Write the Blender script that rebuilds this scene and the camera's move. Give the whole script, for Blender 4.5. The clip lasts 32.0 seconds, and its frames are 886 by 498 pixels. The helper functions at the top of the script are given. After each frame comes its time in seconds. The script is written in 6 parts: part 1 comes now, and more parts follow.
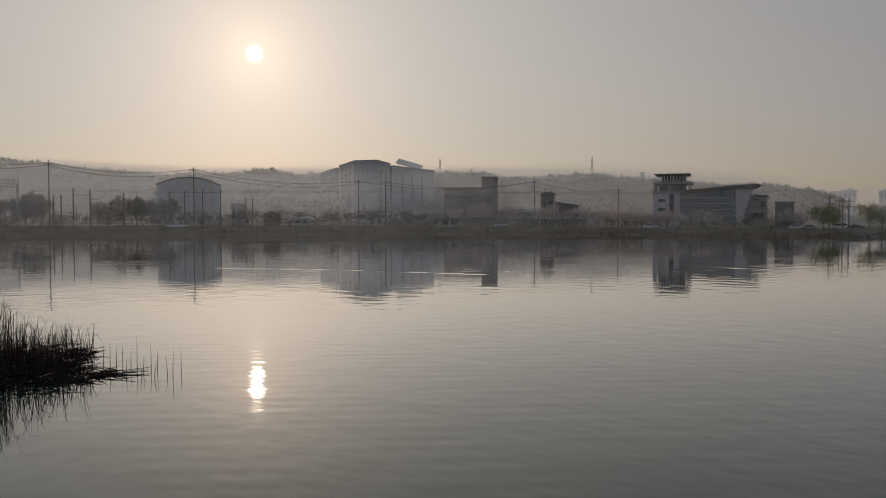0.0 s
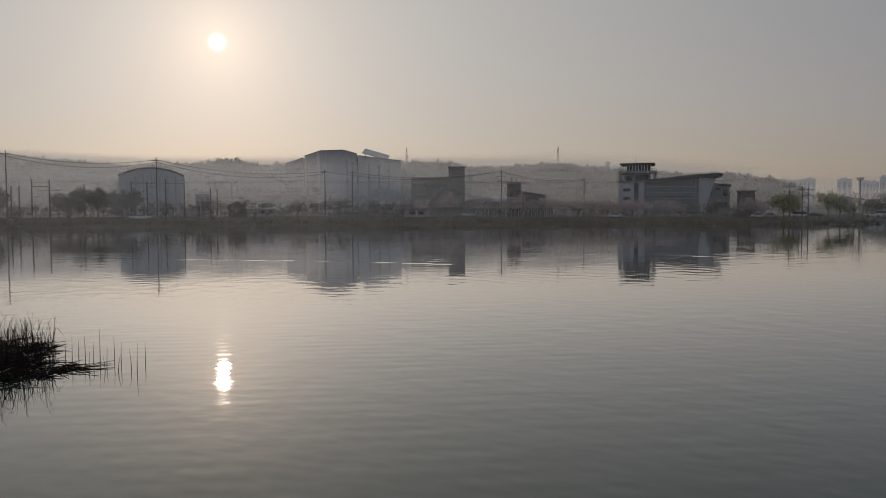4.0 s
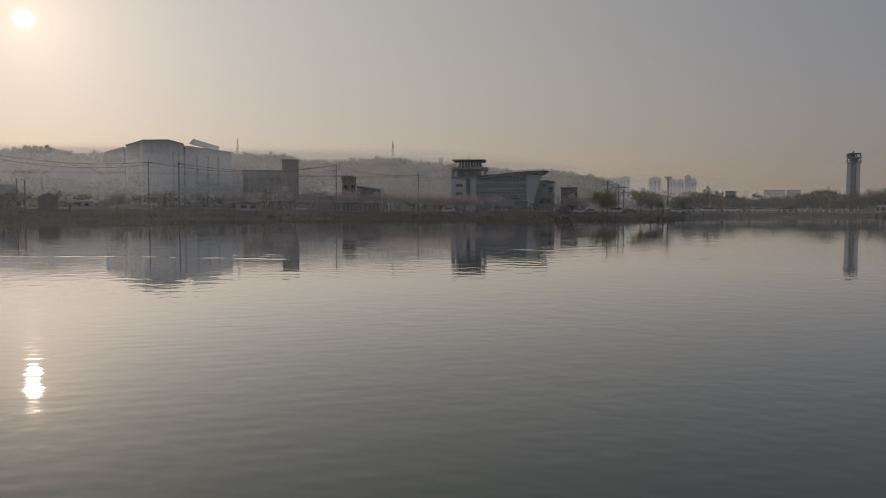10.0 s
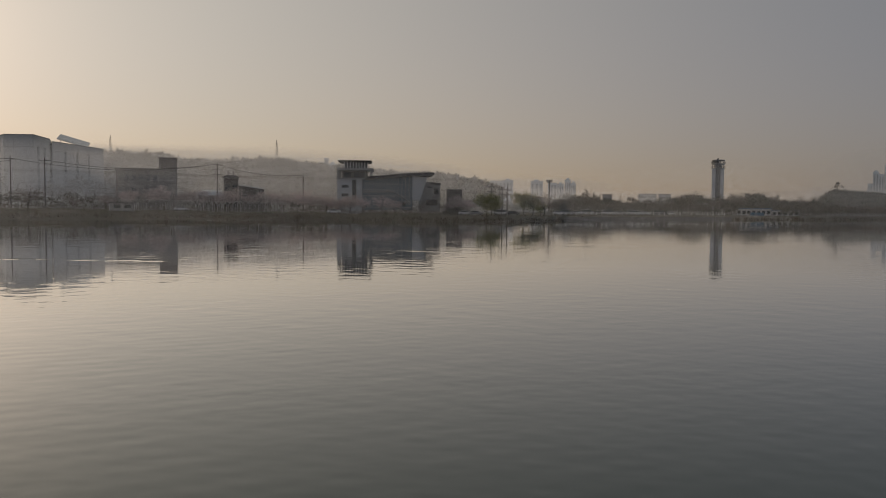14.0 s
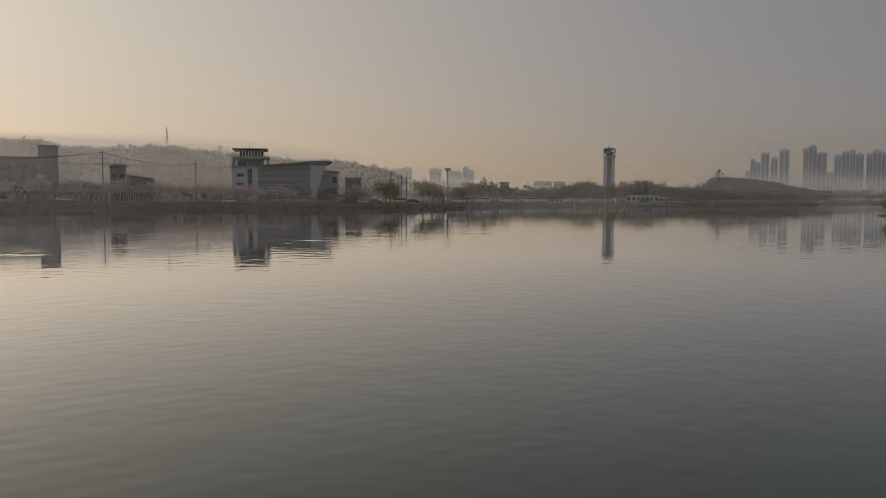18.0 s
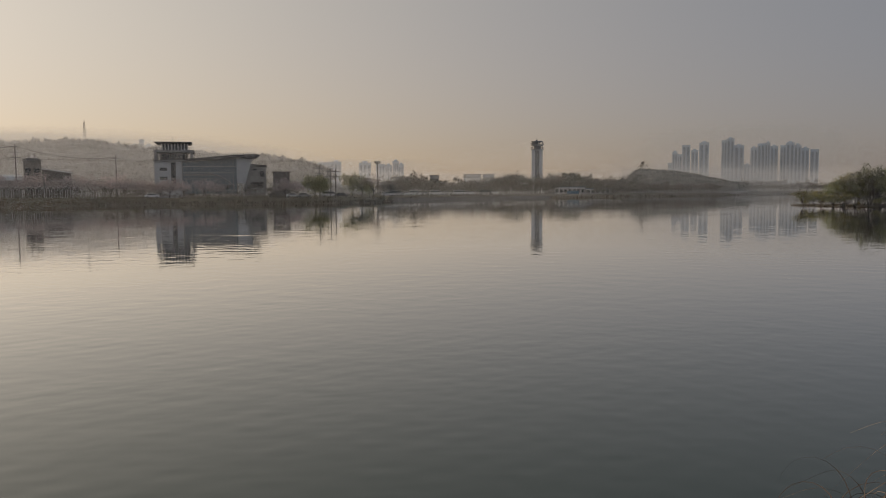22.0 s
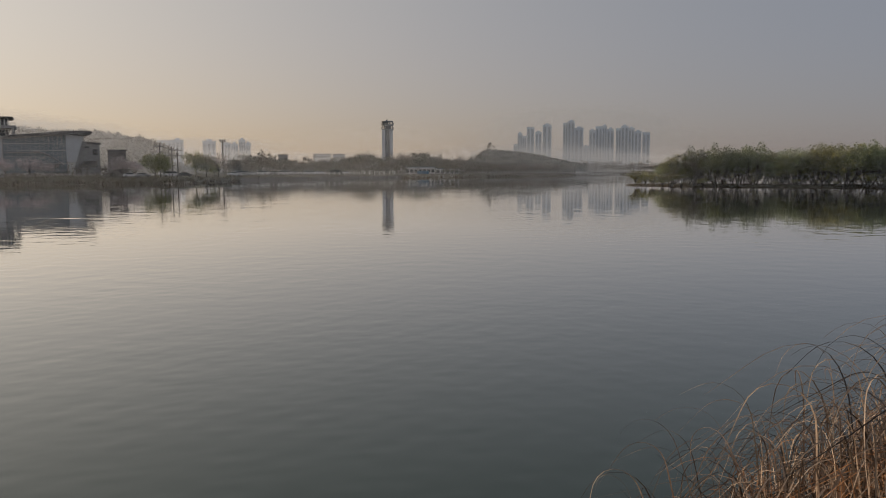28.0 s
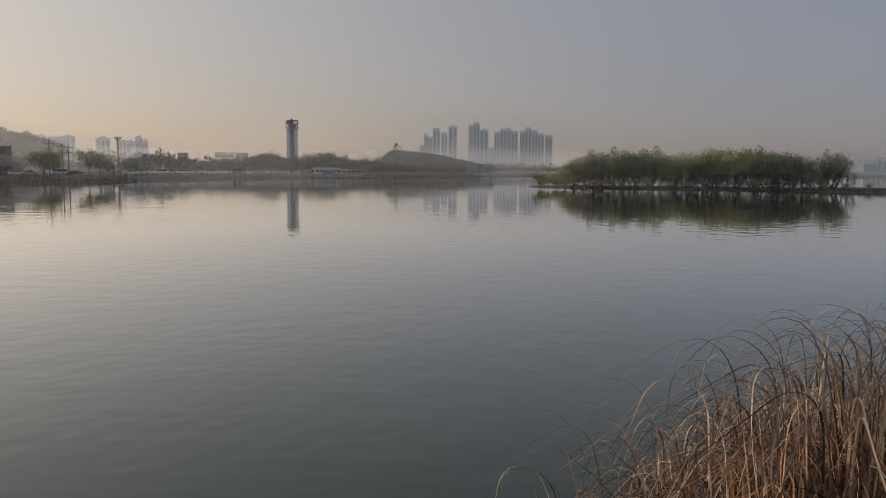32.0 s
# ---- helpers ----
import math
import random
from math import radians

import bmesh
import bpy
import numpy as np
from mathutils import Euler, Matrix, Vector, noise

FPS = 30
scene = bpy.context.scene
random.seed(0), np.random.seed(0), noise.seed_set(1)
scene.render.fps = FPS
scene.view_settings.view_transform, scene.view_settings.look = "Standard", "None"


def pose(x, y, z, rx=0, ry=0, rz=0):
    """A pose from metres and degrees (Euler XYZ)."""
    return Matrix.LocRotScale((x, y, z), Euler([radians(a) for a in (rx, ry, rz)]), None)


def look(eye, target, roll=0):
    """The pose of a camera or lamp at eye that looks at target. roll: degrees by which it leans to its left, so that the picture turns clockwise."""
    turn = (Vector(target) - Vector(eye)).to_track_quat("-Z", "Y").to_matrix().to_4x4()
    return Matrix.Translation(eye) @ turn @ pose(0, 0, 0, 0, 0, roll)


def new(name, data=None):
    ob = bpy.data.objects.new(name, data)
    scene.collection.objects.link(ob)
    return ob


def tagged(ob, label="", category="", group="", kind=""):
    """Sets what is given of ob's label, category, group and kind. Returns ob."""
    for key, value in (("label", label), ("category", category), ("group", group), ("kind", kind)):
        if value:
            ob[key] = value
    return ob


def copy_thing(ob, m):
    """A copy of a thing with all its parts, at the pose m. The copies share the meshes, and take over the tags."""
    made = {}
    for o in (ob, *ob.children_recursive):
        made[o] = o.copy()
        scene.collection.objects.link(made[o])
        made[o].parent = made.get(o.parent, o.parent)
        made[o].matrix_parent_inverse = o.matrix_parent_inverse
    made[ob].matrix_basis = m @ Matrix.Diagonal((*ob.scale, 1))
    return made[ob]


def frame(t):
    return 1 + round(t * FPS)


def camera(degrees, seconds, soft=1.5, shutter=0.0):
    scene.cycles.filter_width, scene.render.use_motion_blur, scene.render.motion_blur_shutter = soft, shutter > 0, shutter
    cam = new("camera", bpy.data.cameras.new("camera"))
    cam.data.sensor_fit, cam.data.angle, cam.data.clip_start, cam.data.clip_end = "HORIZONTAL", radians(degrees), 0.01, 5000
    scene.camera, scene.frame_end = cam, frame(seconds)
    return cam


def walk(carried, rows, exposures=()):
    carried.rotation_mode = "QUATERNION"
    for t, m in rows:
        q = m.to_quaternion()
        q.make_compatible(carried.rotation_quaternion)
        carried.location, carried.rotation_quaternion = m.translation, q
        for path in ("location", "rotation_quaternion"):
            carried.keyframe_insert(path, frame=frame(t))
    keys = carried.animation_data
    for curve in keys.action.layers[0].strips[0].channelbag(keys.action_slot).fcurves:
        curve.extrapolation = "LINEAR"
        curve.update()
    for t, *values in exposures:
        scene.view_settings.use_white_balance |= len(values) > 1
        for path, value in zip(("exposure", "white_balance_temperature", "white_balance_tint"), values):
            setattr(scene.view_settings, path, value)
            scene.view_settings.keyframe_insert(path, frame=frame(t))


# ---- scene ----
EYE = 4.4  # metres above the lake
FOV = 58.9
PATH = [  # seconds, yaw, pitch, roll
    (0, 3.88, -2.07, 0.04), (0.5, 3.64, -2.18, 0.02), (1, 3.38, -2.20, 0.03), (1.5, 3.06, -2.25, 0.06),
    (2, 2.76, -2.34, 0.07), (2.5, 2.53, -2.51, 0.09), (4.5, 0.87, -2.84, 0.28), (5, 0.00, -2.90, 0.18),
    (5.5, -1.42, -3.11, 0.19), (6, -3.20, -3.25, 0.33), (6.5, -4.81, -3.23, 0.30), (7, -5.99, -3.14, 0.27),
    (7.5, -6.85, -3.09, 0.19), (8, -7.60, -3.16, -0.01), (8.5, -8.31, -3.18, -0.10), (9, -9.00, -3.16, -0.11),
    (9.5, -9.69, -3.14, -0.08), (10, -10.50, -3.24, -0.11), (10.5, -11.39, -3.29, -0.16), (11, -12.31, -3.24, -0.26),
    (11.5, -13.32, -3.20, -0.35), (12, -14.35, -3.18, -0.44), (12.5, -15.37, -3.17, -0.49),
    (13, -16.48, -3.13, -0.50), (13.5, -17.66, -3.10, -0.50), (14, -18.79, -3.10, -0.49),
    (14.5, -19.98, -3.22, -0.38), (16.5, -23.98, -3.49, -0.28), (17, -24.81, -3.66, -0.25),
    (17.5, -25.54, -3.80, -0.19), (18, -26.12, -3.91, -0.13), (18.5, -26.66, -4.00, -0.04),
    (19, -27.28, -4.13, -0.06), (19.5, -27.97, -4.31, -0.03), (20, -28.68, -4.45, -0.01), (20.5, -29.30, -4.51, 0.05),
    (21, -29.94, -4.51, 0.06), (21.5, -30.61, -4.51, 0.14), (22, -31.21, -4.42, 0.28), (22.5, -31.95, -4.40, 0.30),
    (23, -32.80, -4.53, 0.27), (23.5, -33.70, -4.59, 0.29), (24, -34.72, -4.65, 0.35), (24.5, -35.84, -4.63, 0.26),
    (25, -36.89, -4.84, 0.21), (25.5, -37.82, -4.98, 0.28), (27.5, -41.29, -5.81, 0.18), (28, -42.03, -5.91, 0.11),
    (28.5, -42.75, -5.98, 0.04), (29, -43.48, -6.00, -0.03), (29.5, -44.10, -5.95, -0.02), (30, -44.81, -5.86, -0.04),
    (30.5, -45.77, -5.88, -0.18), (31, -46.79, -5.90, -0.28), (31.5, -47.78, -5.88, -0.30),
    (32, -48.82, -5.84, -0.39),
]
cam = camera(FOV, 32.0, soft=1.0)
walk(cam, [(t, pose(0, 0, EYE, 90 + pitch, roll, yaw)) for t, yaw, pitch, roll in PATH],
     exposures=[(0, 0.4, 6200, 10), (6, 0.38, 6000, 10), (9, 0.41, 6100, 10), (13, 0.45, 6400, 10), (18, 0.65, 6750, 10), (23, 0.88, 6650, 10), (27, 1.0, 6500, 10), (32, 1.13, 6400, 10)])

# ---- light ----
SUN_AZ, SUN_EL = 17.3, 11.6


def polar(az, dist, z=0.0):
    """A place by its bearing in degrees (to the left of north) and its distance from the lookout."""
    a = radians(az)
    return Vector((-math.sin(a) * dist, math.cos(a) * dist, z))


SUN_DIR = (polar(SUN_AZ, math.cos(radians(SUN_EL))) + Vector((0, 0, math.sin(radians(SUN_EL))))).normalized()


def make_world():
    w = bpy.data.worlds.new("hazy_sky")
    scene.world = w
    w.use_nodes = True
    nt = w.node_tree
    nt.nodes.clear()
    N = nt.nodes.new

    def math_(op, a, b=None, clamp=False):
        n = N("ShaderNodeMath")
        n.operation, n.use_clamp = op, clamp
        for i, v in enumerate((a, b)):
            if v is None:
                continue
            if isinstance(v, (int, float)):
                n.inputs[i].default_value = v
            else:
                nt.links.new(v, n.inputs[i])
        return n.outputs[0]

    def tint(value, rgb):
        n = N("ShaderNodeVectorMath")
        n.operation = "SCALE"
        n.inputs[0].default_value = rgb
        nt.links.new(value, n.inputs["Scale"])
        return n.outputs[0]

    def plus(a, b):
        n = N("ShaderNodeVectorMath")
        n.operation = "ADD"
        nt.links.new(a, n.inputs[0])
        nt.links.new(b, n.inputs[1])
        return n.outputs[0]

    co = N("ShaderNodeTexCoord").outputs["Generated"]
    dot = N("ShaderNodeVectorMath")
    dot.operation = "DOT_PRODUCT"
    nt.links.new(co, dot.inputs[0])
    dot.inputs[1].default_value = SUN_DIR
    ang = math_("MULTIPLY", math_("ARCCOSINE", math_("MINIMUM", dot.outputs["Value"], 0.9999999)), 180 / math.pi)
    sep = N("ShaderNodeSeparateXYZ")
    nt.links.new(co, sep.inputs[0])
    up = math_("MAXIMUM", sep.outputs["Z"], 0.0)

    def fall(width, power=1.0):
        return math_("POWER", math.e, math_("MULTIPLY", math_("POWER", math_("DIVIDE", ang, width), power), -1.0))

    low = math_("POWER", math.e, math_("MULTIPLY", up, -1 / 0.16))  # haze layer near the horizon
    high = math_("SUBTRACT", 1.0, low)
    total = plus(tint(low, HAZE_LOW), tint(high, HAZE_HIGH))
    for width, power, rgb in GLOWS:
        total = plus(total, tint(fall(width, power), rgb))
    belt = math_("MULTIPLY", low, math_("SUBTRACT", fall(52.0, 2.0), fall(22.0, 2.0)))  # the sunlit haze layer glows warm along the horizon
    total = plus(total, tint(belt, BELT))
    # added fill from the sky behind the lookout, out of view
    back = math_("POWER", math.e, math_("DIVIDE", math_("SUBTRACT", ang, 180.0), 55.0))
    total = plus(total, tint(back, BACK_FILL))
    sky = N("ShaderNodeTexSky")
    sky.sky_type, sky.sun_disc = "NISHITA", False
    sky.sun_elevation, sky.sun_rotation = radians(SUN_EL), radians(-SUN_AZ)
    sky.air_density, sky.dust_density, sky.ozone_density = 1.0, 0.3, 1.0
    part_sky = N("ShaderNodeVectorMath")
    part_sky.operation = "MULTIPLY"  # the clear sky, dimmed and warmed by the haze
    nt.links.new(sky.outputs[0], part_sky.inputs[0])
    part_sky.inputs[1].default_value = (0.0124, 0.0109, 0.0134)
    total = plus(total, part_sky.outputs[0])
    dim = math_("MULTIPLY", math_("SUBTRACT", 1.0, math_("MULTIPLY", math_("POWER", math.e, math_("MULTIPLY", up, -1 / 0.11)), 0.40)), 1.04)
    veil = N("ShaderNodeVectorMath")
    veil.operation = "SCALE"  # thick haze dims the lowest sky
    nt.links.new(total, veil.inputs[0]), nt.links.new(dim, veil.inputs["Scale"])
    bg = N("ShaderNodeBackground")
    nt.links.new(veil.outputs[0], bg.inputs["Color"])
    bg.inputs["Strength"].default_value = 1.0
    out = N("ShaderNodeOutputWorld")
    nt.links.new(bg.outputs[0], out.inputs["Surface"])


HAZE_LOW = (0.067, 0.066, 0.083)
HAZE_HIGH = (0.046, 0.055, 0.064)
GLOWS = [(44.0, 1.4, (0.300, 0.264, 0.180)), (9.0, 1.0, (0.085, 0.062, 0.042)), (3.2, 1.0, (0.32, 0.215, 0.13)), (0.30, 2.0, (4.2, 3.9, 3.6))]
BELT = (0.20, 0.095, 0.0)
BACK_FILL = (0.095, 0.10, 0.115)  # unseen glow opposite the low sun, added to lift the shaded fronts
make_world()

sun_data = bpy.data.lights.new("sun", "SUN")
sun_data.energy, sun_data.angle, sun_data.color = 1.2, radians(0.7), (1.0, 0.78, 0.56)
sun = new("sun", sun_data)
sun.matrix_world = look(SUN_DIR * 100, (0, 0, 0))


# ---- materials ----
def material(name, base, second=None, scale=3.0, fine=40.0, rough=0.8, metal=0.0, bump=0.0, per_object=0.0, spec=0.3, mix=0.5):
    """Two colours in soft patches, darkened and lightened by a fine grain, with relief from the same grain."""
    m = bpy.data.materials.new(name)
    m.use_nodes = True
    nt = m.node_tree
    N, L = nt.nodes.new, nt.links.new
    bsdf = nt.nodes["Principled BSDF"]
    co = N("ShaderNodeTexCoord").outputs["Object"]
    big = N("ShaderNodeTexNoise")
    big.inputs["Scale"].default_value, big.inputs["Detail"].default_value = scale, 4
    small = N("ShaderNodeTexNoise")
    small.inputs["Scale"].default_value, small.inputs["Detail"].default_value = fine, 3
    L(co, big.inputs["Vector"]), L(co, small.inputs["Vector"])
    second = second or tuple(c * 0.72 for c in base)
    ramp = N("ShaderNodeMapRange")
    ramp.inputs["From Min"].default_value, ramp.inputs["From Max"].default_value = mix - 0.15, mix + 0.15
    L(big.outputs["Fac"], ramp.inputs["Value"])
    a = N("ShaderNodeMix")
    a.data_type = "RGBA"
    a.inputs["A"].default_value, a.inputs["B"].default_value = (*base, 1), (*second, 1)
    L(ramp.outputs[0], a.inputs["Factor"])
    grain = N("ShaderNodeMapRange")
    grain.inputs["To Min"].default_value, grain.inputs["To Max"].default_value = 0.7, 1.3
    L(small.outputs["Fac"], grain.inputs["Value"])
    hsv = N("ShaderNodeHueSaturation")
    L(a.outputs["Result"], hsv.inputs["Color"])
    if per_object:
        info = N("ShaderNodeObjectInfo")
        vary = N("ShaderNodeMapRange")
        vary.inputs["To Min"].default_value, vary.inputs["To Max"].default_value = 1 - per_object, 1 + per_object
        L(info.outputs["Random"], vary.inputs["Value"])
        times = N("ShaderNodeMath")
        times.operation = "MULTIPLY"
        L(grain.outputs[0], times.inputs[0]), L(vary.outputs[0], times.inputs[1])
        L(times.outputs[0], hsv.inputs["Value"])
    else:
        L(grain.outputs[0], hsv.inputs["Value"])
    L(hsv.outputs["Color"], bsdf.inputs["Base Color"])
    bsdf.inputs["Roughness"].default_value, bsdf.inputs["Metallic"].default_value = rough, metal
    bsdf.inputs["Specular IOR Level"].default_value = spec
    if bump:
        b = N("ShaderNodeBump")
        b.inputs["Strength"].default_value, b.inputs["Distance"].default_value = 1.0, bump
        L(small.outputs["Fac"], b.inputs["Height"]), L(b.outputs[0], bsdf.inputs["Normal"])
    return m


def leaf_material(name, base, second, scale=0.6, through_light=0.35, per_object=0.2, wide=0.35, rough=0.85, spec=0.15):
    """Thin leaves and petals: matt, each clump a little different, some light shining through."""
    m = material(name, base, second, scale=scale, fine=6.0, rough=rough, per_object=per_object, spec=spec)
    nt = m.node_tree
    N, L = nt.nodes.new, nt.links.new
    bsdf, out = nt.nodes["Principled BSDF"], nt.nodes["Material Output"]
    colour = bsdf.inputs["Base Color"].links[0].from_socket
    isle = N("ShaderNodeNewGeometry")
    vary = N("ShaderNodeMapRange")
    vary.inputs["To Min"].default_value, vary.inputs["To Max"].default_value = 1 - wide, 1 + wide
    L(isle.outputs["Random Per Island"], vary.inputs["Value"])
    hsv = N("ShaderNodeHueSaturation")
    L(colour, hsv.inputs["Color"]), L(vary.outputs[0], hsv.inputs["Value"])
    L(hsv.outputs["Color"], bsdf.inputs["Base Color"])
    tr = N("ShaderNodeBsdfTranslucent")
    L(hsv.outputs["Color"], tr.inputs["Color"])
    mixer = N("ShaderNodeMixShader")
    mixer.inputs[0].default_value = through_light
    L(bsdf.outputs[0], mixer.inputs[1]), L(tr.outputs[0], mixer.inputs[2])
    L(mixer.outputs[0], out.inputs["Surface"])
    return m


def water_material():
    m = bpy.data.materials.new("lake_water")
    m.use_nodes = True
    nt = m.node_tree
    N, L = nt.nodes.new, nt.links.new
    nt.nodes.remove(nt.nodes["Principled BSDF"])
    deep, face, mixer = N("ShaderNodeBsdfDiffuse"), N("ShaderNodeBsdfGlossy"), N("ShaderNodeMixShader")
    deep.inputs["Color"].default_value = (0.019, 0.040, 0.029, 1)
    face.inputs["Color"].default_value = (1, 1, 1, 1)
    co = N("ShaderNodeTexCoord").outputs["Object"]

    def noise_(scale, detail, stretch, turn):
        mp = N("ShaderNodeMapping")
        mp.inputs["Scale"].default_value = stretch
        mp.inputs["Rotation"].default_value = (0, 0, radians(turn))
        L(co, mp.inputs["Vector"])
        n = N("ShaderNodeTexNoise")
        n.inputs["Scale"].default_value, n.inputs["Detail"].default_value = scale, detail
        L(mp.outputs[0], n.inputs["Vector"])
        return n.outputs["Fac"]

    def mul(a, b):
        n = N("ShaderNodeMath")
        n.operation = "MULTIPLY"
        for i, v in enumerate((a, b)):
            if isinstance(v, float):
                n.inputs[i].default_value = v
            else:
                L(v, n.inputs[i])
        return n.outputs[0]

    def add(a, b):
        n = N("ShaderNodeMath")
        L(a, n.inputs[0]), L(b, n.inputs[1])
        return n.outputs[0]

    ripple = noise_(1.0, 3, (1.6, 3.4, 1), 8)       # the finest wind ripples; the larger ones are in the mesh
    gusts = N("ShaderNodeMapRange")                 # patches where a breath of wind roughens the lake
    gusts.inputs["From Min"].default_value, gusts.inputs["From Max"].default_value = 0.42, 0.66
    gusts.inputs["To Min"].default_value, gusts.inputs["To Max"].default_value = 0.35, 1.0
    L(noise_(1.0, 3, (0.012, 0.05, 1), 3), gusts.inputs["Value"])
    chop = noise_(1.0, 2, (0.75, 0.95, 1), 20)      # short wavelets a step or two long
    height = add(mul(mul(ripple, gusts.outputs[0]), 0.0016), mul(mul(chop, gusts.outputs[0]), 0.0170))
    b = N("ShaderNodeBump")
    b.inputs["Strength"].default_value, b.inputs["Distance"].default_value = 1.0, 1.0
    L(height, b.inputs["Height"])
    fresnel = N("ShaderNodeFresnel")
    fresnel.inputs["IOR"].default_value = 1.333
    L(b.outputs[0], fresnel.inputs["Normal"]), L(b.outputs[0], face.inputs["Normal"])
    gloss = N("ShaderNodeMath")
    gloss.operation, gloss.use_clamp = "MULTIPLY_ADD", True
    gloss.inputs[1].default_value, gloss.inputs[2].default_value = 1.62, -0.02
    L(fresnel.outputs[0], gloss.inputs[0])
    L(gloss.outputs[0], mixer.inputs[0]), L(deep.outputs[0], mixer.inputs[1]), L(face.outputs[0], mixer.inputs[2])
    L(mixer.outputs[0], nt.nodes["Material Output"].inputs["Surface"])
    r = N("ShaderNodeMapRange")
    r.inputs["To Min"].default_value, r.inputs["To Max"].default_value = 0.006, 0.022
    L(gusts.outputs[0], r.inputs["Value"]), L(r.outputs[0], face.inputs["Roughness"])
    return m


WATER = water_material()
WOODFLOOR = material("woodland_floor", (0.17, 0.15, 0.125), (0.13, 0.12, 0.095), 0.02, 0.5, 0.95, spec=0.1)
BANDGLASS = material("dusty_band_window", (0.15, 0.16, 0.165), (0.12, 0.13, 0.135), 0.3, 3, 0.35, spec=0.5)
GRASS = material("bank_grass", (0.090, 0.086, 0.054), (0.115, 0.094, 0.064), 0.25, 6, 0.95, bump=0.02, spec=0.1)
MUD = material("shore_earth", (0.12, 0.095, 0.07), (0.07, 0.065, 0.045), 0.4, 8, 0.95, bump=0.02, spec=0.1)
ASPHALT = material("asphalt", (0.055, 0.055, 0.056), None, 1, 60, 0.9)
BARK = material("bark", (0.095, 0.080, 0.068), (0.065, 0.055, 0.048), 3, 20, 0.95, bump=0.01, spec=0.1)
BLOSSOM = leaf_material("cherry_blossom", (0.66, 0.57, 0.56), (0.48, 0.40, 0.39))
BUDDING = leaf_material("opening_cherry_buds", (0.30, 0.25, 0.235), (0.21, 0.18, 0.165))
WILLOW = leaf_material("young_willow_leaves", (0.26, 0.265, 0.095), (0.17, 0.185, 0.07), through_light=0.45)
ISLE_LEAF = leaf_material("island_willow_leaves", (0.35, 0.32, 0.13), (0.20, 0.21, 0.095), scale=0.35, through_light=0.5, per_object=0.4)
ISLE_GREEN = leaf_material("grey_green_willow_leaves", (0.27, 0.29, 0.14), (0.17, 0.20, 0.095), scale=0.35, through_light=0.45, per_object=0.4)
GRASSBLADE = leaf_material("rough_bank_grass", (0.135, 0.135, 0.075), (0.17, 0.135, 0.085), scale=0.1)
DRYFRINGE = leaf_material("dry_waterline_reeds", (0.20, 0.155, 0.105), (0.13, 0.105, 0.075), scale=0.1)
DARKBRUSH = leaf_material("dark_spring_brush", (0.135, 0.140, 0.110), (0.095, 0.102, 0.080), scale=0.05, through_light=0.15)
EVERGREEN = leaf_material("pine_needles", (0.060, 0.072, 0.045), (0.042, 0.052, 0.036), through_light=0.1)
BUDS = leaf_material("bare_twigs_and_buds", (0.20, 0.175, 0.15), (0.15, 0.14, 0.11), scale=0.05, through_light=0.12)
HILLWOOD = leaf_material("spring_woodland", (0.23, 0.205, 0.18), (0.17, 0.165, 0.13), scale=0.02, through_light=0.1)
PALE = material("pale_cladding", (0.56, 0.565, 0.56), (0.49, 0.495, 0.49), 0.15, 4, 0.6, spec=0.4)
GREY = material("grey_concrete", (0.34, 0.335, 0.33), (0.27, 0.267, 0.26), 0.3, 6, 0.85, bump=0.004)
DARKWALL = material("dark_brick_wall", (0.17, 0.155, 0.145), (0.13, 0.12, 0.115), 0.4, 9, 0.85)
WHITE = material("white_paint", (0.74, 0.74, 0.73), (0.62, 0.62, 0.61), 1.2, 20, 0.5, spec=0.5)
ROOFDARK = material("dark_roofing", (0.12, 0.116, 0.115), (0.09, 0.088, 0.088), 0.6, 9, 0.7)
ROOFWHITE = material("white_metal_roof", (0.75, 0.76, 0.77), (0.6, 0.61, 0.62), 0.5, 9, 0.22, metal=0.0, spec=0.6)
STEEL = material("galvanised_steel", (0.26, 0.26, 0.26), (0.19, 0.19, 0.19), 2, 20, 0.5, metal=0.6)
POLE = material("concrete_pole", (0.13, 0.125, 0.12), (0.10, 0.097, 0.094), 2, 20, 0.85)
SOLAR = material("pale_solar_glass", (0.42, 0.44, 0.46), (0.36, 0.38, 0.40), 0.5, 9, 0.25, spec=0.6)
CABLE = material("black_cable", (0.02, 0.02, 0.02), None, 2, 20, 0.7)
GLASS = material("window_glass", (0.035, 0.045, 0.05), (0.025, 0.03, 0.035), 0.3, 3, 0.12, spec=0.6)
# base brightened to blue-grey for the sky these panes reflect
SKYTINTGLASS = material("sky_tinted_glazing", (0.20, 0.255, 0.28), (0.17, 0.22, 0.245), 0.2, 3, 0.15, spec=0.6)
BLUEPAINT = material("blue_paint", (0.10, 0.22, 0.34), (0.08, 0.18, 0.28), 0.7, 9, 0.6)
CARWHITE = material("white_car_paint", (0.72, 0.73, 0.74), (0.66, 0.67, 0.68), 1, 20, 0.25, spec=0.6)
CARDARK = material("dark_car_paint", (0.06, 0.065, 0.075), None, 1, 20, 0.25, spec=0.6)
CARGREY = material("silver_car_paint", (0.35, 0.36, 0.37), None, 1, 20, 0.3, spec=0.6)
RUBBER = material("tyre_rubber", (0.02, 0.02, 0.02), None, 4, 30, 0.9)
STRAW = leaf_material("dry_reed_straw", (0.64, 0.32, 0.14), (0.12, 0.055, 0.026), scale=5.0, through_light=0.15, per_object=0.25, wide=0.9, rough=0.6, spec=0.4)
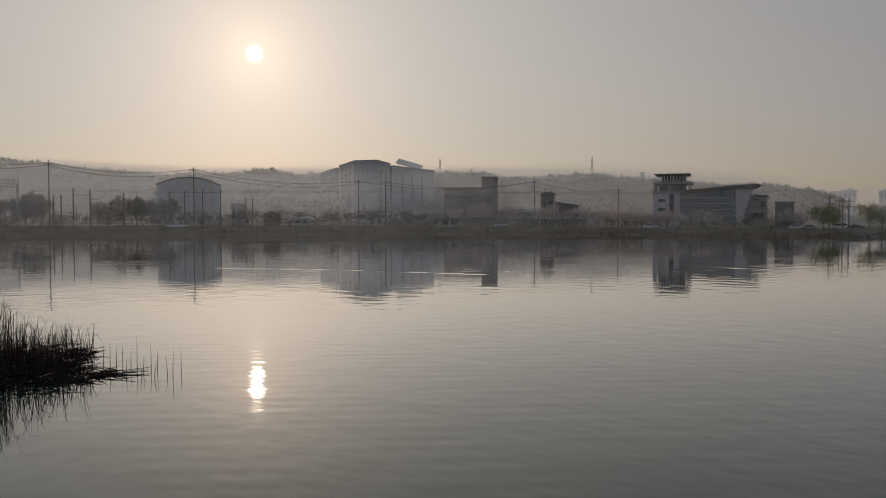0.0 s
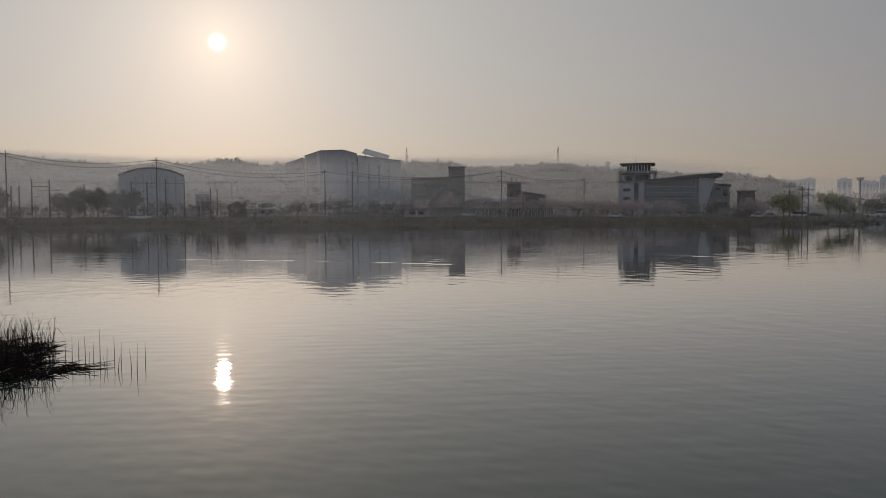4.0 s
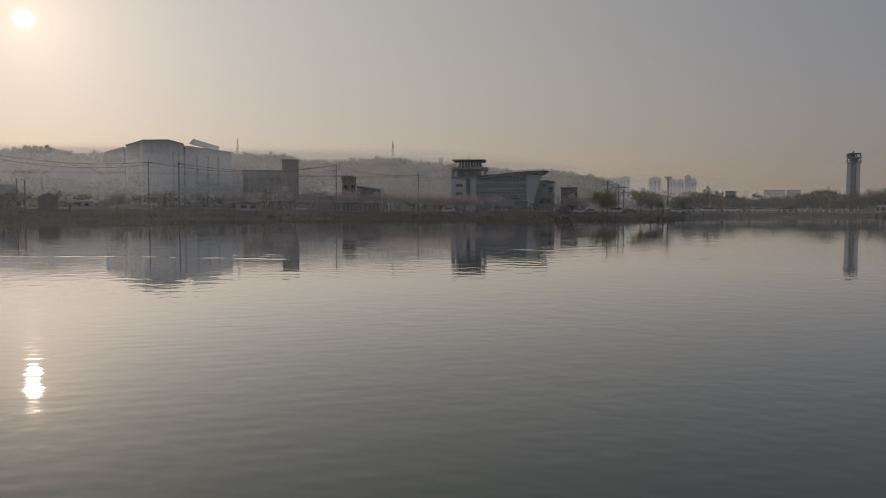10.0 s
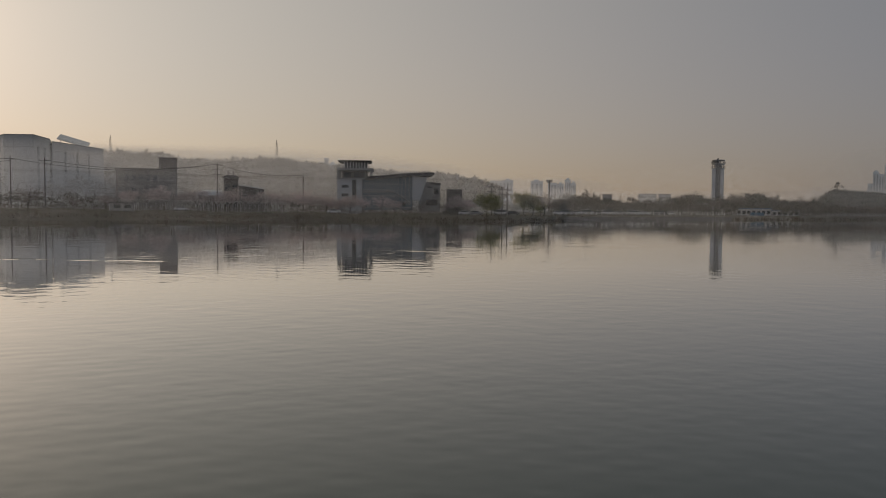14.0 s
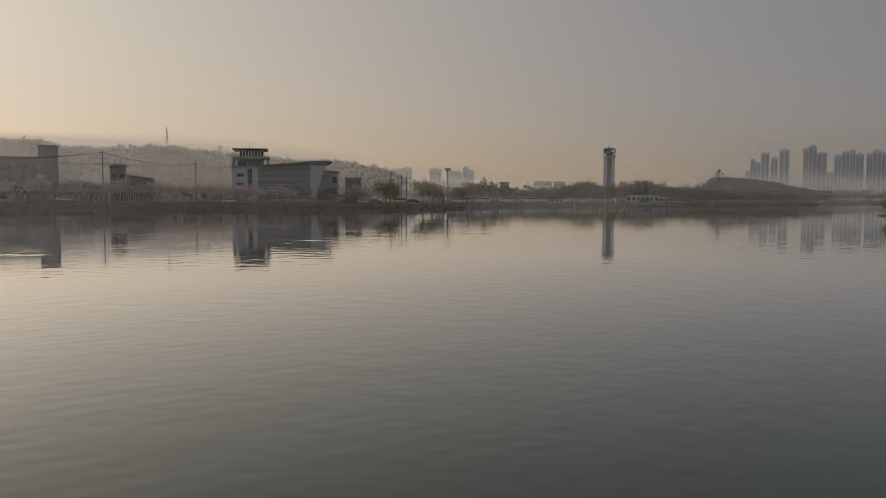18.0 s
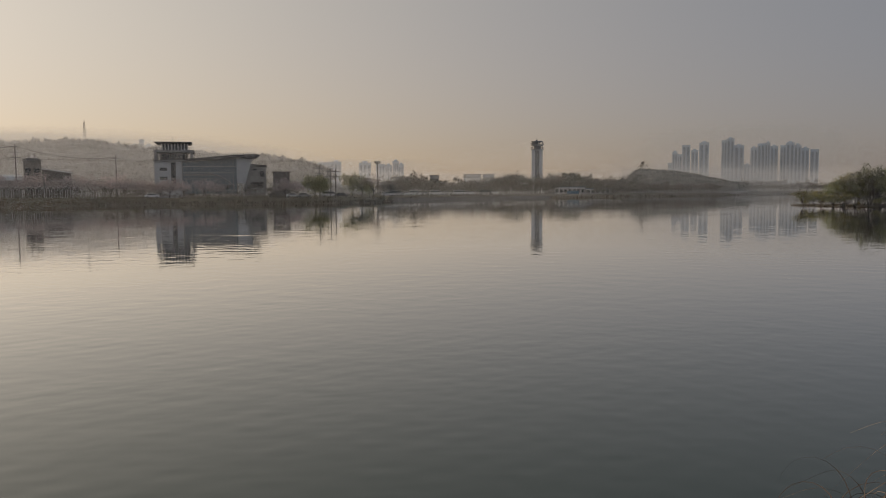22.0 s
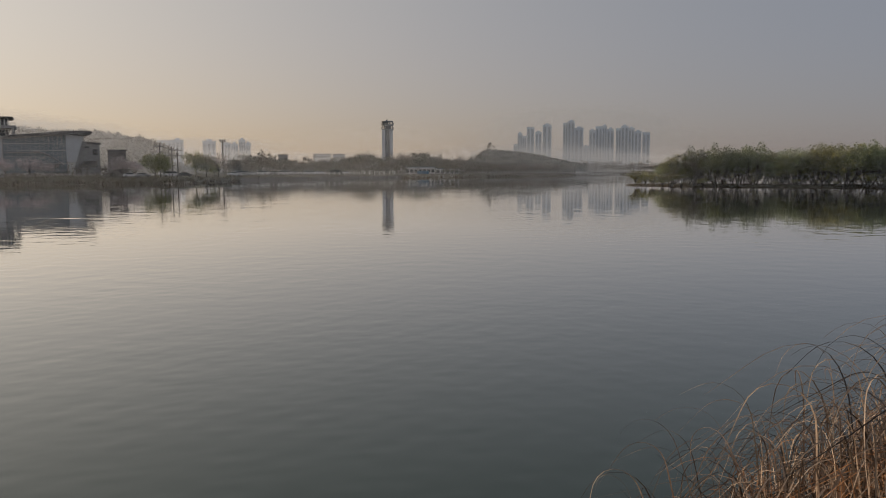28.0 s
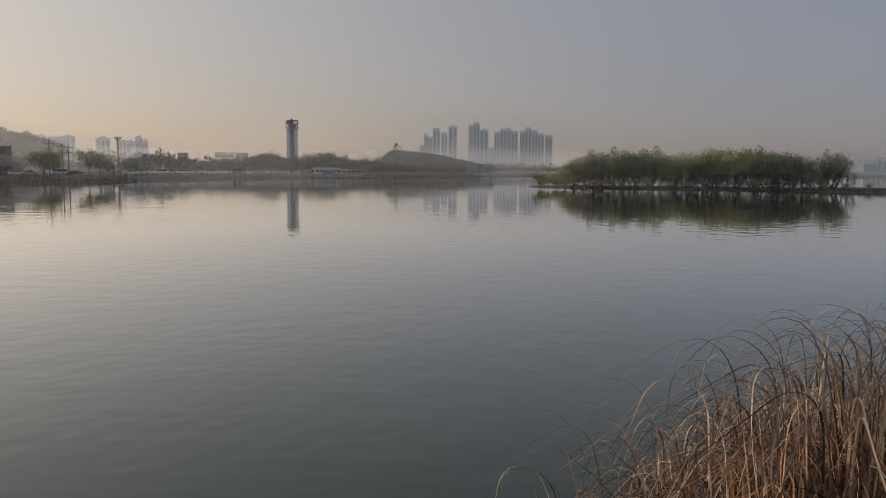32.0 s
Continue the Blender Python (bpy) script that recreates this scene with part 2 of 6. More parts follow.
STRAWPALE = leaf_material("pale_dry_reed_leaf", (0.50, 0.37, 0.27), (0.15, 0.10, 0.068), scale=5.0, through_light=0.1, per_object=0.25, wide=0.85, rough=0.5, spec=0.4)
# near-black puts the shade between the near reeds into the colour; also the nests
DARKSTRAW = leaf_material("shade_dark_straw", (0.040, 0.026, 0.017), (0.018, 0.013, 0.010), scale=2.0, through_light=0.1)
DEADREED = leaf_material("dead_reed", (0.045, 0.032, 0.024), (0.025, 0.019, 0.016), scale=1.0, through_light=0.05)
# both tower colours carry the distance haze: lightened and shifted to blue
APARTMENT = material("hazed_apartment_paint", (0.66, 0.75, 0.83), (0.62, 0.71, 0.79), 0.03, 0.6, 0.75)
APARTDARK = material("hazed_apartment_bay", (0.27, 0.34, 0.41), (0.24, 0.31, 0.37), 0.05, 0.6, 0.6)
BROWNWOOD = material("weathered_timber", (0.12, 0.085, 0.06), (0.08, 0.06, 0.045), 2, 15, 0.85)


# ---- building blocks ----
def mesh_object(name, verts, faces, mat, parent=None, label="", smooth=False):
    me = bpy.data.meshes.new(name)
    me.from_pydata(verts if isinstance(verts, list) else np.asarray(verts).tolist(), [],
                   faces if isinstance(faces, list) else np.asarray(faces).tolist())
    me.materials.append(mat)
    if smooth:
        me.shade_smooth()
    me.update()
    ob = new(name, me)
    if parent:
        ob.parent = parent
    if label:
        ob["label"] = label
    return ob


def swarm(name, corners, mat, sides):
    """A mesh of many loose triangles or quads, from an array of their corners."""
    corners = np.asarray(corners, dtype=np.float32).reshape(-1, 3)
    n = len(corners)
    me = bpy.data.meshes.new(name)
    me.vertices.add(n), me.loops.add(n), me.polygons.add(n // sides)
    me.vertices.foreach_set("co", corners.ravel())
    me.loops.foreach_set("vertex_index", np.arange(n, dtype=np.int32))
    me.polygons.foreach_set("loop_start", np.arange(0, n, sides, dtype=np.int32))
    me.materials.append(mat)
    me.update(calc_edges=True)
    return new(name, me)


def part(name, bm, mat, parent=None, label="", bevel=0.0):
    if bevel:
        bmesh.ops.bevel(bm, geom=list(bm.edges), offset=bevel, segments=1, affect="EDGES", clamp_overlap=True)
    me = bpy.data.meshes.new(name)
    bmesh.ops.recalc_face_normals(bm, faces=bm.faces)
    bm.to_mesh(me)
    bm.free()
    me.materials.append(mat)
    ob = new(name, me)
    if parent:
        ob.parent = parent
    if label:
        ob["label"] = label
    return ob


def box(x0, x1, y0, y1, z0, z1, bm=None):
    bm = bm or bmesh.new()
    v = [bm.verts.new((x, y, z)) for x in (x0, x1) for y in (y0, y1) for z in (z0, z1)]
    for f in ((0, 1, 3, 2), (4, 6, 7, 5), (0, 4, 5, 1), (2, 3, 7, 6), (0, 2, 6, 4), (1, 5, 7, 3)):
        bm.faces.new([v[i] for i in f])
    return bm


def prism(points, z0, z1, bm=None):
    """Upright prism over a plan; z1 may be one height or one for each corner."""
    bm = bm or bmesh.new()
    tops = z1 if isinstance(z1, (list, tuple)) else [z1] * len(points)
    lo = [bm.verts.new((x, y, z0)) for x, y in points]
    hi = [bm.verts.new((x, y, z)) for (x, y), z in zip(points, tops)]
    n = len(points)
    bm.faces.new(lo[::-1]), bm.faces.new(hi)
    for i in range(n):
        bm.faces.new((lo[i], lo[(i + 1) % n], hi[(i + 1) % n], hi[i]))
    return bm


def side_prism(points, y0, y1, bm=None):
    """A shape drawn in x and z, carried from y0 to y1."""
    bm = bm or bmesh.new()
    a = [bm.verts.new((x, y0, z)) for x, z in points]
    b = [bm.verts.new((x, y1, z)) for x, z in points]
    n = len(points)
    bm.faces.new(a), bm.faces.new(b[::-1])
    for i in range(n):
        bm.faces.new((a[i], b[i], b[(i + 1) % n], a[(i + 1) % n]))
    return bm


def rod(p0, p1, r0, r1=None, n=6, bm=None):
    bm = bm or bmesh.new()
    p0, p1 = Vector(p0), Vector(p1)
    r1 = r0 if r1 is None else r1
    q = (p1 - p0).to_track_quat("Z", "Y")
    rings = []
    for p, r in ((p0, r0), (p1, r1)):
        rings.append([bm.verts.new(p + q @ Vector((r * math.cos(2 * math.pi * i / n), r * math.sin(2 * math.pi * i / n), 0)))
                      for i in range(n)])
    for i in range(n):
        j = (i + 1) % n
        bm.faces.new((rings[0][i], rings[0][j], rings[1][j], rings[1][i]))
    bm.faces.new(rings[0][::-1]), bm.faces.new(rings[1])
    return bm


def pipe(points, r, n=5, bm=None):
    """One unbroken tube along a line of points."""
    bm = bm or bmesh.new()
    pts = [Vector(p) for p in points]
    rings = []
    for i, p in enumerate(pts):
        way = (pts[min(i + 1, len(pts) - 1)] - pts[max(i - 1, 0)]).normalized()
        q = way.to_track_quat("Z", "Y")
        rings.append([bm.verts.new(p + q @ Vector((r * math.cos(2 * math.pi * k / n), r * math.sin(2 * math.pi * k / n), 0))) for k in range(n)])
    for u, v in zip(rings, rings[1:]):
        # each ring starts where it lies nearest to the one before
        shift = min(range(n), key=lambda k: (v[k].co - u[0].co).length)
        for k in range(n):
            bm.faces.new((u[k], u[(k + 1) % n], v[(k + 1 + shift) % n], v[(k + shift) % n]))
    bm.faces.new(rings[0][::-1]), bm.faces.new(rings[-1])
    return bm


def thing(name, az, dist, z, label, category, group="", turn=0.0, kind=""):
    e = new(name)
    e.matrix_world = Matrix.Translation(polar(az, dist, z)) @ pose(0, 0, 0, 0, 0, az + turn)
    return tagged(e, label, category, group, kind)


def span(az0, az1, dist):
    """Middle bearing and width of what reaches from one bearing to the other at that distance."""
    return (az0 + az1) / 2, 2 * dist * math.tan(radians(abs(az0 - az1) / 2))


def rise(el, dist):
    return EYE + dist * math.tan(radians(el))

# ---- ground and lake ----
SHORE = [(-180, 6), (-100, 7), (-95, 500), (-80, 700), (-60, 640), (-55, 520), (-51, 430), (-44, 375), (-36, 325), (-30, 303), (-28, 290), (-26.5, 246),
         (-20, 236), (-12, 246), (5, 246), (20, 253), (33, 262), (45, 262), (80, 240), (110, 190), (125, 90), (130, 7), (180, 6)]
LANDZ = [(-180, 2.8), (-60, 1.4), (-44, 1.5), (-30, 1.6), (-20, 1.6), (-12, 1.7), (8, 2.7), (33, 2.8), (180, 2.8)]
# crest of the hills behind the far shore: bearing, elevation angle of the tree tops, distance, height of the trees
CREST = [(-180, 0.4, 900, 8), (-80, 0.3, 900, 8), (-60, 0.2, 900, 8), (-40, 0.35, 800, 8), (-30, 0.4, 750, 8), (-24, 0.9, 720, 9), (-21, 1.95, 700, 9), (-19.3, 2.2, 700, 9),
         (-17.9, 2.3, 700, 9), (-11.2, 2.75, 700, 9), (-9.3, 2.95, 700, 9), (-7.3, 3.22, 700, 9), (-5.7, 3.16, 700, 9), (-4.1, 3.03, 700, 9), (-2.1, 2.97, 700, 9),
         (-0.5, 3.05, 700, 9), (0.8, 3.36, 720, 9), (3.2, 3.4, 740, 9), (8, 3.2, 800, 9), (13, 3.08, 860, 9), (14.6, 3.03, 880, 9), (16.2, 3.36, 900, 9), (17.4, 3.26, 920, 9),
         (19.3, 3.1, 950, 9), (23.4, 2.84, 1000, 9), (25.2, 3.05, 1050, 9), (27.7, 3.08, 1100, 9), (29.4, 3.3, 1150, 9), (31.3, 3.43, 1200, 9), (33.2, 3.5, 1200, 9),
         (45, 3.2, 1200, 9), (70, 1.5, 1200, 9), (180, 0.4, 900, 8)]
# wooded knoll beside the apartment towers
KNOLL = [(-44.2, 0.1), (-44.7, 0.95), (-45.2, 1.26), (-46.5, 1.2), (-47.7, 1.1), (-49.4, 0.78), (-50.6, 0.5), (-51.7, 0.2), (-52.3, 0.0)]


def along(table, column=1):
    table = sorted(table)
    xs = [row[0] for row in table]
    ys = [row[column] for row in table]
    return lambda a: np.interp(a, xs, ys)


shore_at, landz_at = along(SHORE), along(LANDZ)
crest_el, crest_d, crest_tree = along(CREST, 1), along(CREST, 2), along(CREST, 3)
knoll_el = along(KNOLL)


def near_edge(az):
    """Distance of the near waterline from the lookout."""
    a = radians(az)
    dx, dy = -math.sin(a), math.cos(a)
    best = 60.0
    for nx, ny, c in ((0.0, 1.0, 6.5), (0.67, 0.74, 4.9)):
        k = dx * nx + dy * ny
        if k > 0.02:
            best = min(best, c / k)
    return best


def ground_height(az, r):
    az = (az + 180) % 360 - 180
    s, land = float(shore_at(az)), float(landz_at(az))
    wig = 2.2 * noise.noise((az * 0.45, 3.1, 0)) + 0.9 * noise.noise((az * 1.9, 7.7, 0))
    s += wig * min(1.0, s / 200)
    n = near_edge(az)
    if s < 30:
        return 2.8
    if r < s - 6:  # near bank, then the lake bed
        if r < 2.2:
            return 2.8
        z = 2.8 * (1 - (r - 2.2) / max(n - 2.2, 0.5))
        return max(z, -1.5)
    t = (r - (s - 6)) / 16.0
    z = -1.2 + (land + 1.2) * min(1.0, t) ** 0.8 if t < 1 else land
    d, top = float(crest_d(az)), 0.0
    top = EYE + d * math.tan(radians(float(crest_el(az)))) - float(crest_tree(az))
    if r > 330 and top > land:
        u = (r - 330) / (d - 330)
        k = (3 * u * u - 2 * u ** 3) if u < 1 else max(0.0, 1 - (u - 1) * 0.8)
        z = land + (top - land) * k + 2.5 * k * noise.noise((az * 0.8, r * 0.012, 1.5))
    if -52.5 < az < -44.0 and 470 < r < 700:
        kn = EYE + 560 * math.tan(radians(float(knoll_el(az)))) - 5
        u = abs(r - 560) / 100
        if u < 1:
            z = max(z, land + (kn - land) * (1 - u * u))
    return z


def build_ground():
    azs = [-180 + 2.0 * i for i in range(45)] + [-90 + 0.4 * i for i in range(375)] + [60 + 2.0 * i for i in range(60)]
    radii = ([0.6, 1.4, 2.2, 3, 3.8, 4.6, 5.4, 6.2, 7, 8, 9.5, 12, 16, 22, 32, 50, 80, 120, 160, 190] + [200 + 2.5 * i for i in range(45)]
             + [315 + 12 * i for i in range(16)] + [510 + 25 * i for i in range(32)] + [1330, 1450, 1700, 2100, 2700, 3500, 4700])
    verts = [(0, 0, 2.8)]
    for a in azs:
        ca, sa = -math.sin(radians(a)), math.cos(radians(a))
        verts += [(ca * r, sa * r, ground_height(a, r)) for r in radii]
    m, k = len(radii), len(azs)
    faces = []
    for i in range(k):
        p, q = 1 + i * m, 1 + ((i + 1) % k) * m
        faces.append((0, q, p))
        faces += [(p + j, q + j, q + j + 1, p + j + 1) for j in range(m - 1)]
    ob = mesh_object("ground", verts, faces, GRASS, smooth=True)
    ob.data.materials.append(WOODFLOOR)
    wood = [radii[j] > 318 for j in range(m - 1)]
    ob.data.polygons.foreach_set("material_index", np.array(([0] + wood) * k, dtype=np.int32))
    return tagged(ob, "olive and brown grassy banks and wooded hills round the lake", "ground", kind="structure")


build_ground()
# slow wakes of water birds: rows of bearing and distance along the crest of each
WAKES = [[(23.6, 78.5), (17.4, 75), (10, 70), (4.6, 66.5), (3.2, 65.8), (0.3, 64)], [(-4.5, 81), (-6.6, 80.5)], [(-14.5, 79), (-16.5, 77.5), (-19.2, 76)], [(-9.8, 143), (-11.5, 144)],
         [(-18.5, 86), (-22, 82)], [(-26, 150), (-31, 152)], [(-42.5, 140), (-46, 136)], [(-61.5, 120), (-64.5, 121)], [(-68.6, 112), (-73.4, 110)], [(-52, 96), (-53.5, 96)], [(1.5, 52), (-0.6, 51.6)]]


def build_lake():
    """The lake's face, with low waves from several winds, smoother and rougher patches and a few wakes."""
    r = np.random.default_rng(21)
    radii = [4.0]
    while radii[-1] < 300:
        radii.append(radii[-1] * 1.0070)
    radii = np.array([3.0] + radii + [320, 350, 380, 440, 520, 640, 800, 1400])
    deg = np.concatenate([np.arange(-180, -82, 2.0), np.arange(-82, 42, 0.48), np.arange(42, 180, 2.0)])
    R, A = np.meshgrid(radii, np.radians(deg))
    X, Y = -np.sin(A) * R, np.cos(A) * R
    Z = np.zeros_like(X)
    for lam, slope in ((0.3, .0030), (0.45, .0050), (0.7, .0056), (1.0, .0042), (1.4, .0046), (1.9, .0040), (2.5, .0022), (3.3, .0013), (4.6, .0005), (6.5, .0003), (11.0, .0002)):
        for _ in range(4):
            turn = r.uniform(0, 2 * math.pi)
            k = 2 * math.pi / lam * r.uniform(.85, 1.15)
            amp = slope / k
            fade = np.clip((lam * .5 / (R * .0070) - .5), 0, 1)  # only as fine as the mesh can carry
            calm = 1.0 if lam < .8 else .26 + .74 * np.clip((R - 28) / 40, 0, 1)  # calmer in the lee of the near bank
            Z += amp * fade * calm * np.sin(k * (X * math.cos(turn) + Y * math.sin(turn)) + r.uniform(0, 6.28))
    patch = np.zeros_like(X)
    for _ in range(9):
        k, turn = 2 * math.pi / r.uniform(18, 70), r.normal(1.57, .35)
        patch += np.sin(k * (X * math.cos(turn) + Y * math.sin(turn)) + 0.6 * np.sin(X * .03 + r.uniform(0, 6)) + r.uniform(0, 6.28))
    Z *= 0.62 + 0.5 * np.clip(patch / 3.2, -1, 1)
    Z *= 1 + 1.3 * np.clip((R - 45) / 90, 0, 1)  # livelier where the lake lies open
    for wake in WAKES:
        az = np.array(sorted(w[0] for w in wake))
        rr = np.array([w[1] for w in sorted(wake)])
        here = np.interp(deg, az, rr)[:, None] + .35 * np.sin(np.radians(deg) * 160)[:, None]
        inside = np.clip(np.minimum(deg - az[0], az[-1] - deg) / .8, 0, 1)[:, None]
        Z += inside * .022 * np.exp(-((R - here) / .40) ** 2)
    m, k = len(radii), len(deg)
    verts = np.stack([X, Y, Z], -1).reshape(-1, 3)
    i, j = np.meshgrid(np.arange(k), np.arange(m - 1), indexing="ij")
    p, q = i * m + j, ((i + 1) % k) * m + j
    quads = np.stack([p, p + 1, q + 1, q], -1).reshape(-1, 4)
    me = bpy.data.meshes.new("water")
    me.vertices.add(len(verts)), me.loops.add(quads.size), me.polygons.add(len(quads))
    me.vertices.foreach_set("co", verts.astype(np.float32).ravel())
    me.loops.foreach_set("vertex_index", quads.astype(np.int32).ravel())
    me.polygons.foreach_set("loop_start", np.arange(0, quads.size, 4, dtype=np.int32))
    me.materials.append(WATER)
    me.update(calc_edges=True)
    me.shade_smooth()
    return tagged(new("water", me), "calm grey-green lake with faint ripples mirroring the hazy sky", "water", kind="structure")


build_lake()

# shore road
road_v, road_f = [], []
for i, a in enumerate(np.arange(-24, 45, 0.5)):
    for r in (258, 264):
        d = r + (float(shore_at(a)) - 246)
        road_v.append(tuple(polar(a, d, ground_height(a, d) + 0.06)))
    if i:
        road_f.append((2 * i - 2, 2 * i, 2 * i + 1, 2 * i - 1))
tagged(mesh_object("road", road_v, road_f, ASPHALT), "narrow grey asphalt shore road on the bank", "road", kind="structure")


# ---- trees ----
def tube_arrays(segs, n=3):
    verts, faces = [], []
    for p0, p1, r0, r1 in segs:
        q = (Vector(p1) - Vector(p0)).to_track_quat("Z", "Y")
        base = len(verts)
        for p, r in ((p0, r0), (p1, r1)):
            for i in range(n):
                t = 2 * math.pi * i / n
                v = Vector(p) + q @ Vector((r * math.cos(t), r * math.sin(t), 0))
                verts.append(tuple(v))
        for i in range(n):
            j = (i + 1) % n
            faces.append((base + i, base + j, base + n + j, base + n + i))
    return verts, faces


def leaf_arrays(rng, centres, size, hang=0.0, count=1):
    c = np.repeat(np.asarray(centres), count, axis=0)
    k = len(c)
    u = rng.normal(size=(k, 3))
    u /= np.linalg.norm(u, axis=1, keepdims=True)
    w = rng.normal(size=(k, 3))
    w -= (w * u).sum(1, keepdims=True) * u
    w /= np.linalg.norm(w, axis=1, keepdims=True)
    s = size * rng.uniform(0.55, 1.35, (k, 1))
    if hang:
        u = u * (1 - hang) + np.array([0, 0, -1.0]) * hang
        ul = s * (1 + 1.6 * hang)
    else:
        ul = s
    quad = np.stack([c - u * ul, c + w * s * 0.6, c + u * ul, c - w * s * 0.6], 1).reshape(-1, 3)
    return quad, np.arange(4 * k).reshape(-1, 4)


def grow(seed, height, radius, fork=0.3, limbs=6, twigs=4, leaves=500, leaf=0.25, hang=0.0, lean=0.0, trunk_r=0.2, stems=1, tuft=0.17):
    """Skeleton of tapered segments and the centres of its leaves."""
    rng = np.random.default_rng(seed)
    segs, tips = [], []
    for s in range(stems):
        ang0 = rng.uniform(0, 2 * math.pi)
        foot = Vector((rng.uniform(-.5, .5) * (stems > 1), rng.uniform(-.5, .5) * (stems > 1), -0.25))
        top = Vector((lean * height + (0.16 * height * math.cos(ang0) if stems > 1 else 0), 0.16 * height * math.sin(ang0) if stems > 1 else 0, height * fork))
        mid = (foot + top) / 2 + Vector(rng.normal(0, 0.05 * height * fork, 3))
        segs += [(foot, mid, trunk_r, trunk_r * .85), (mid, top, trunk_r * .85, trunk_r * .7)]
        for i in range(limbs):
            t = 2 * math.pi * (i + rng.uniform(-.3, .3)) / limbs
            reach = radius * (rng.uniform(0.5, 1.0) if i else 0.2)
            up = height * (rng.uniform(0.74, 1.0) * (1.0 if reach < radius * .75 else 0.88) if i else 0.98)
            end = top + Vector((reach * math.cos(t), reach * math.sin(t), max(0.6, up - top.z)))
            bend = top.lerp(end, 0.5) + Vector((rng.normal(0, .1) * radius, rng.normal(0, .1) * radius, height * 0.04))
            segs += [(top, bend, trunk_r * .5, trunk_r * .3), (bend, end, trunk_r * .3, trunk_r * .1)]
            tips.append(end)
            for _ in range(twigs):
                f = rng.uniform(0.25, 0.95)
                a = top.lerp(bend, f * 2) if f < .5 else bend.lerp(end, f * 2 - 1)
                b = a + Vector((rng.normal(0, .28) * radius, rng.normal(0, .28) * radius, rng.uniform(-.02, .18) * height))
                segs.append((a, b, trunk_r * .16, trunk_r * .05))
                tips.append(b)
    tips = np.array([tuple(t) for t in tips])
    c = tips[rng.integers(0, len(tips), leaves)] + rng.normal(0, 1, (leaves, 3)) * np.array([radius * tuft, radius * tuft, height * tuft / 3])
    if hang:
        c[:, 2] -= rng.exponential(height * 0.16 * hang, leaves)
    c[:, 2] = np.maximum(c[:, 2], height * 0.12)
    quads, faces = leaf_arrays(rng, c, leaf, hang)
    return tube_arrays(segs), (quads, faces)


def tree(name, label, category, leaf_mat, group, **kw):
    (wv, wf), (lv, lf) = grow(**kw)
    e = tagged(new(name), label, category, group)
    mesh_object("trunk", wv, wf, BARK, e)
    mesh_object("crown", lv, lf, leaf_mat, e)
    return e


def plant(ob, az, dist, scale=1.0, turn=0.0, sink=0.05, wide=1.0):
    p = polar(az, dist)
    z = max(ground_height(az, dist), -0.3) - sink
    m = Matrix.LocRotScale((p.x, p.y, z), Euler((0, 0, radians(turn))), (scale * wide, scale * wide, scale))
    return m


def scatter(prototypes, places, rng):
    """First the prototypes themselves, then copies, at rows of bearing, distance and size."""
    for i, (az, dist, size) in enumerate(places):
        ob = prototypes[i % len(prototypes)]
        m = plant(ob, az, dist, size, rng.uniform(0, 360), wide=rng.uniform(0.9, 1.15))
        if i < len(prototypes):
            ob.matrix_basis = m
        else:
            copy_thing(ob, m)


rng = np.random.default_rng(11)
cherry = [tree("cherry_tree", "small cherry tree in pale pink blossom on the grassy bank", "tree", BLOSSOM, "cherry trees on the shore", seed=20 + i, height=6.2, radius=4.0,
               fork=0.28, limbs=8, twigs=7, leaves=1300, leaf=0.2, trunk_r=0.17, lean=0.05 * (i - 1)) for i in range(4)]
budding = [tree("budding_cherry", "spreading cherry tree with dark limbs and buds just opening", "tree", BUDDING, "cherry trees on the shore", seed=30 + i, height=6.2, radius=4.2,
                fork=0.28, limbs=8, twigs=8, leaves=650, leaf=0.17, trunk_r=0.2, lean=0.06 * (i - 1)) for i in range(3)]
# along the left shore sparse, by the arbour in dense bloom
row = [(29.96, 258, .98), (27.0, 260, 1.1), (24.02, 262, .72), (20.9, 258, 1.0), (17.8, 257, 1.0), (14.9, 256, .96), (12.0, 255, .96), (9.05, 255, .96), (6.4, 255, .95),
       (33.0, 262, .9), (36.0, 262, 1.0), (39, 262, .9), (-26.1, 259, 1.15)]
scatter(budding, row, rng)
row = [(1.16, 270, 1.15), (-0.6, 274, 1.0), (-1.5, 268, 1.08), (-2.6, 272, .9), (-3.54, 268, .95), (-5.0, 272, .95), (-6.16, 268, 1.0), (-7.1, 270, 0.95), (-8.3, 266, .95), (-9.3, 262, .9),
        (-10.4, 262, .85), (-11.4, 260, .8), (-12.0, 262, .8), (-13.0, 261, .85), (-14.28, 260, .85), (-15.3, 261, .8), (-19.9, 256, .8), (-20.7, 258, .8), (3.0, 272, .9), (4.4, 274, .8)]
scatter(cherry, row, rng)
willows = [tree("willow_tree", "willow with fresh yellow-green leaves at the water's edge", "tree", WILLOW, "willows on the point", seed=40 + i, height=8.2, radius=3.6, fork=.3, limbs=7, twigs=6,
                leaves=3000, leaf=0.21, hang=0.5, trunk_r=0.24, lean=.06) for i in range(2)]
scatter(willows, [(-21.9, 247, .9), (-24.6, 262, .95), (-25.3, 262, .92), (-22.5, 252, .7), (-25.9, 266, .6)], rng)
pines = [tree("pine_tree", "dark evergreen tree among the shore thickets", "tree", EVERGREEN, "evergreens behind the shore", seed=60 + i, height=12, radius=3.6, fork=.25, limbs=8, twigs=7,
              leaves=1900, leaf=0.36, trunk_r=.22) for i in range(3)]
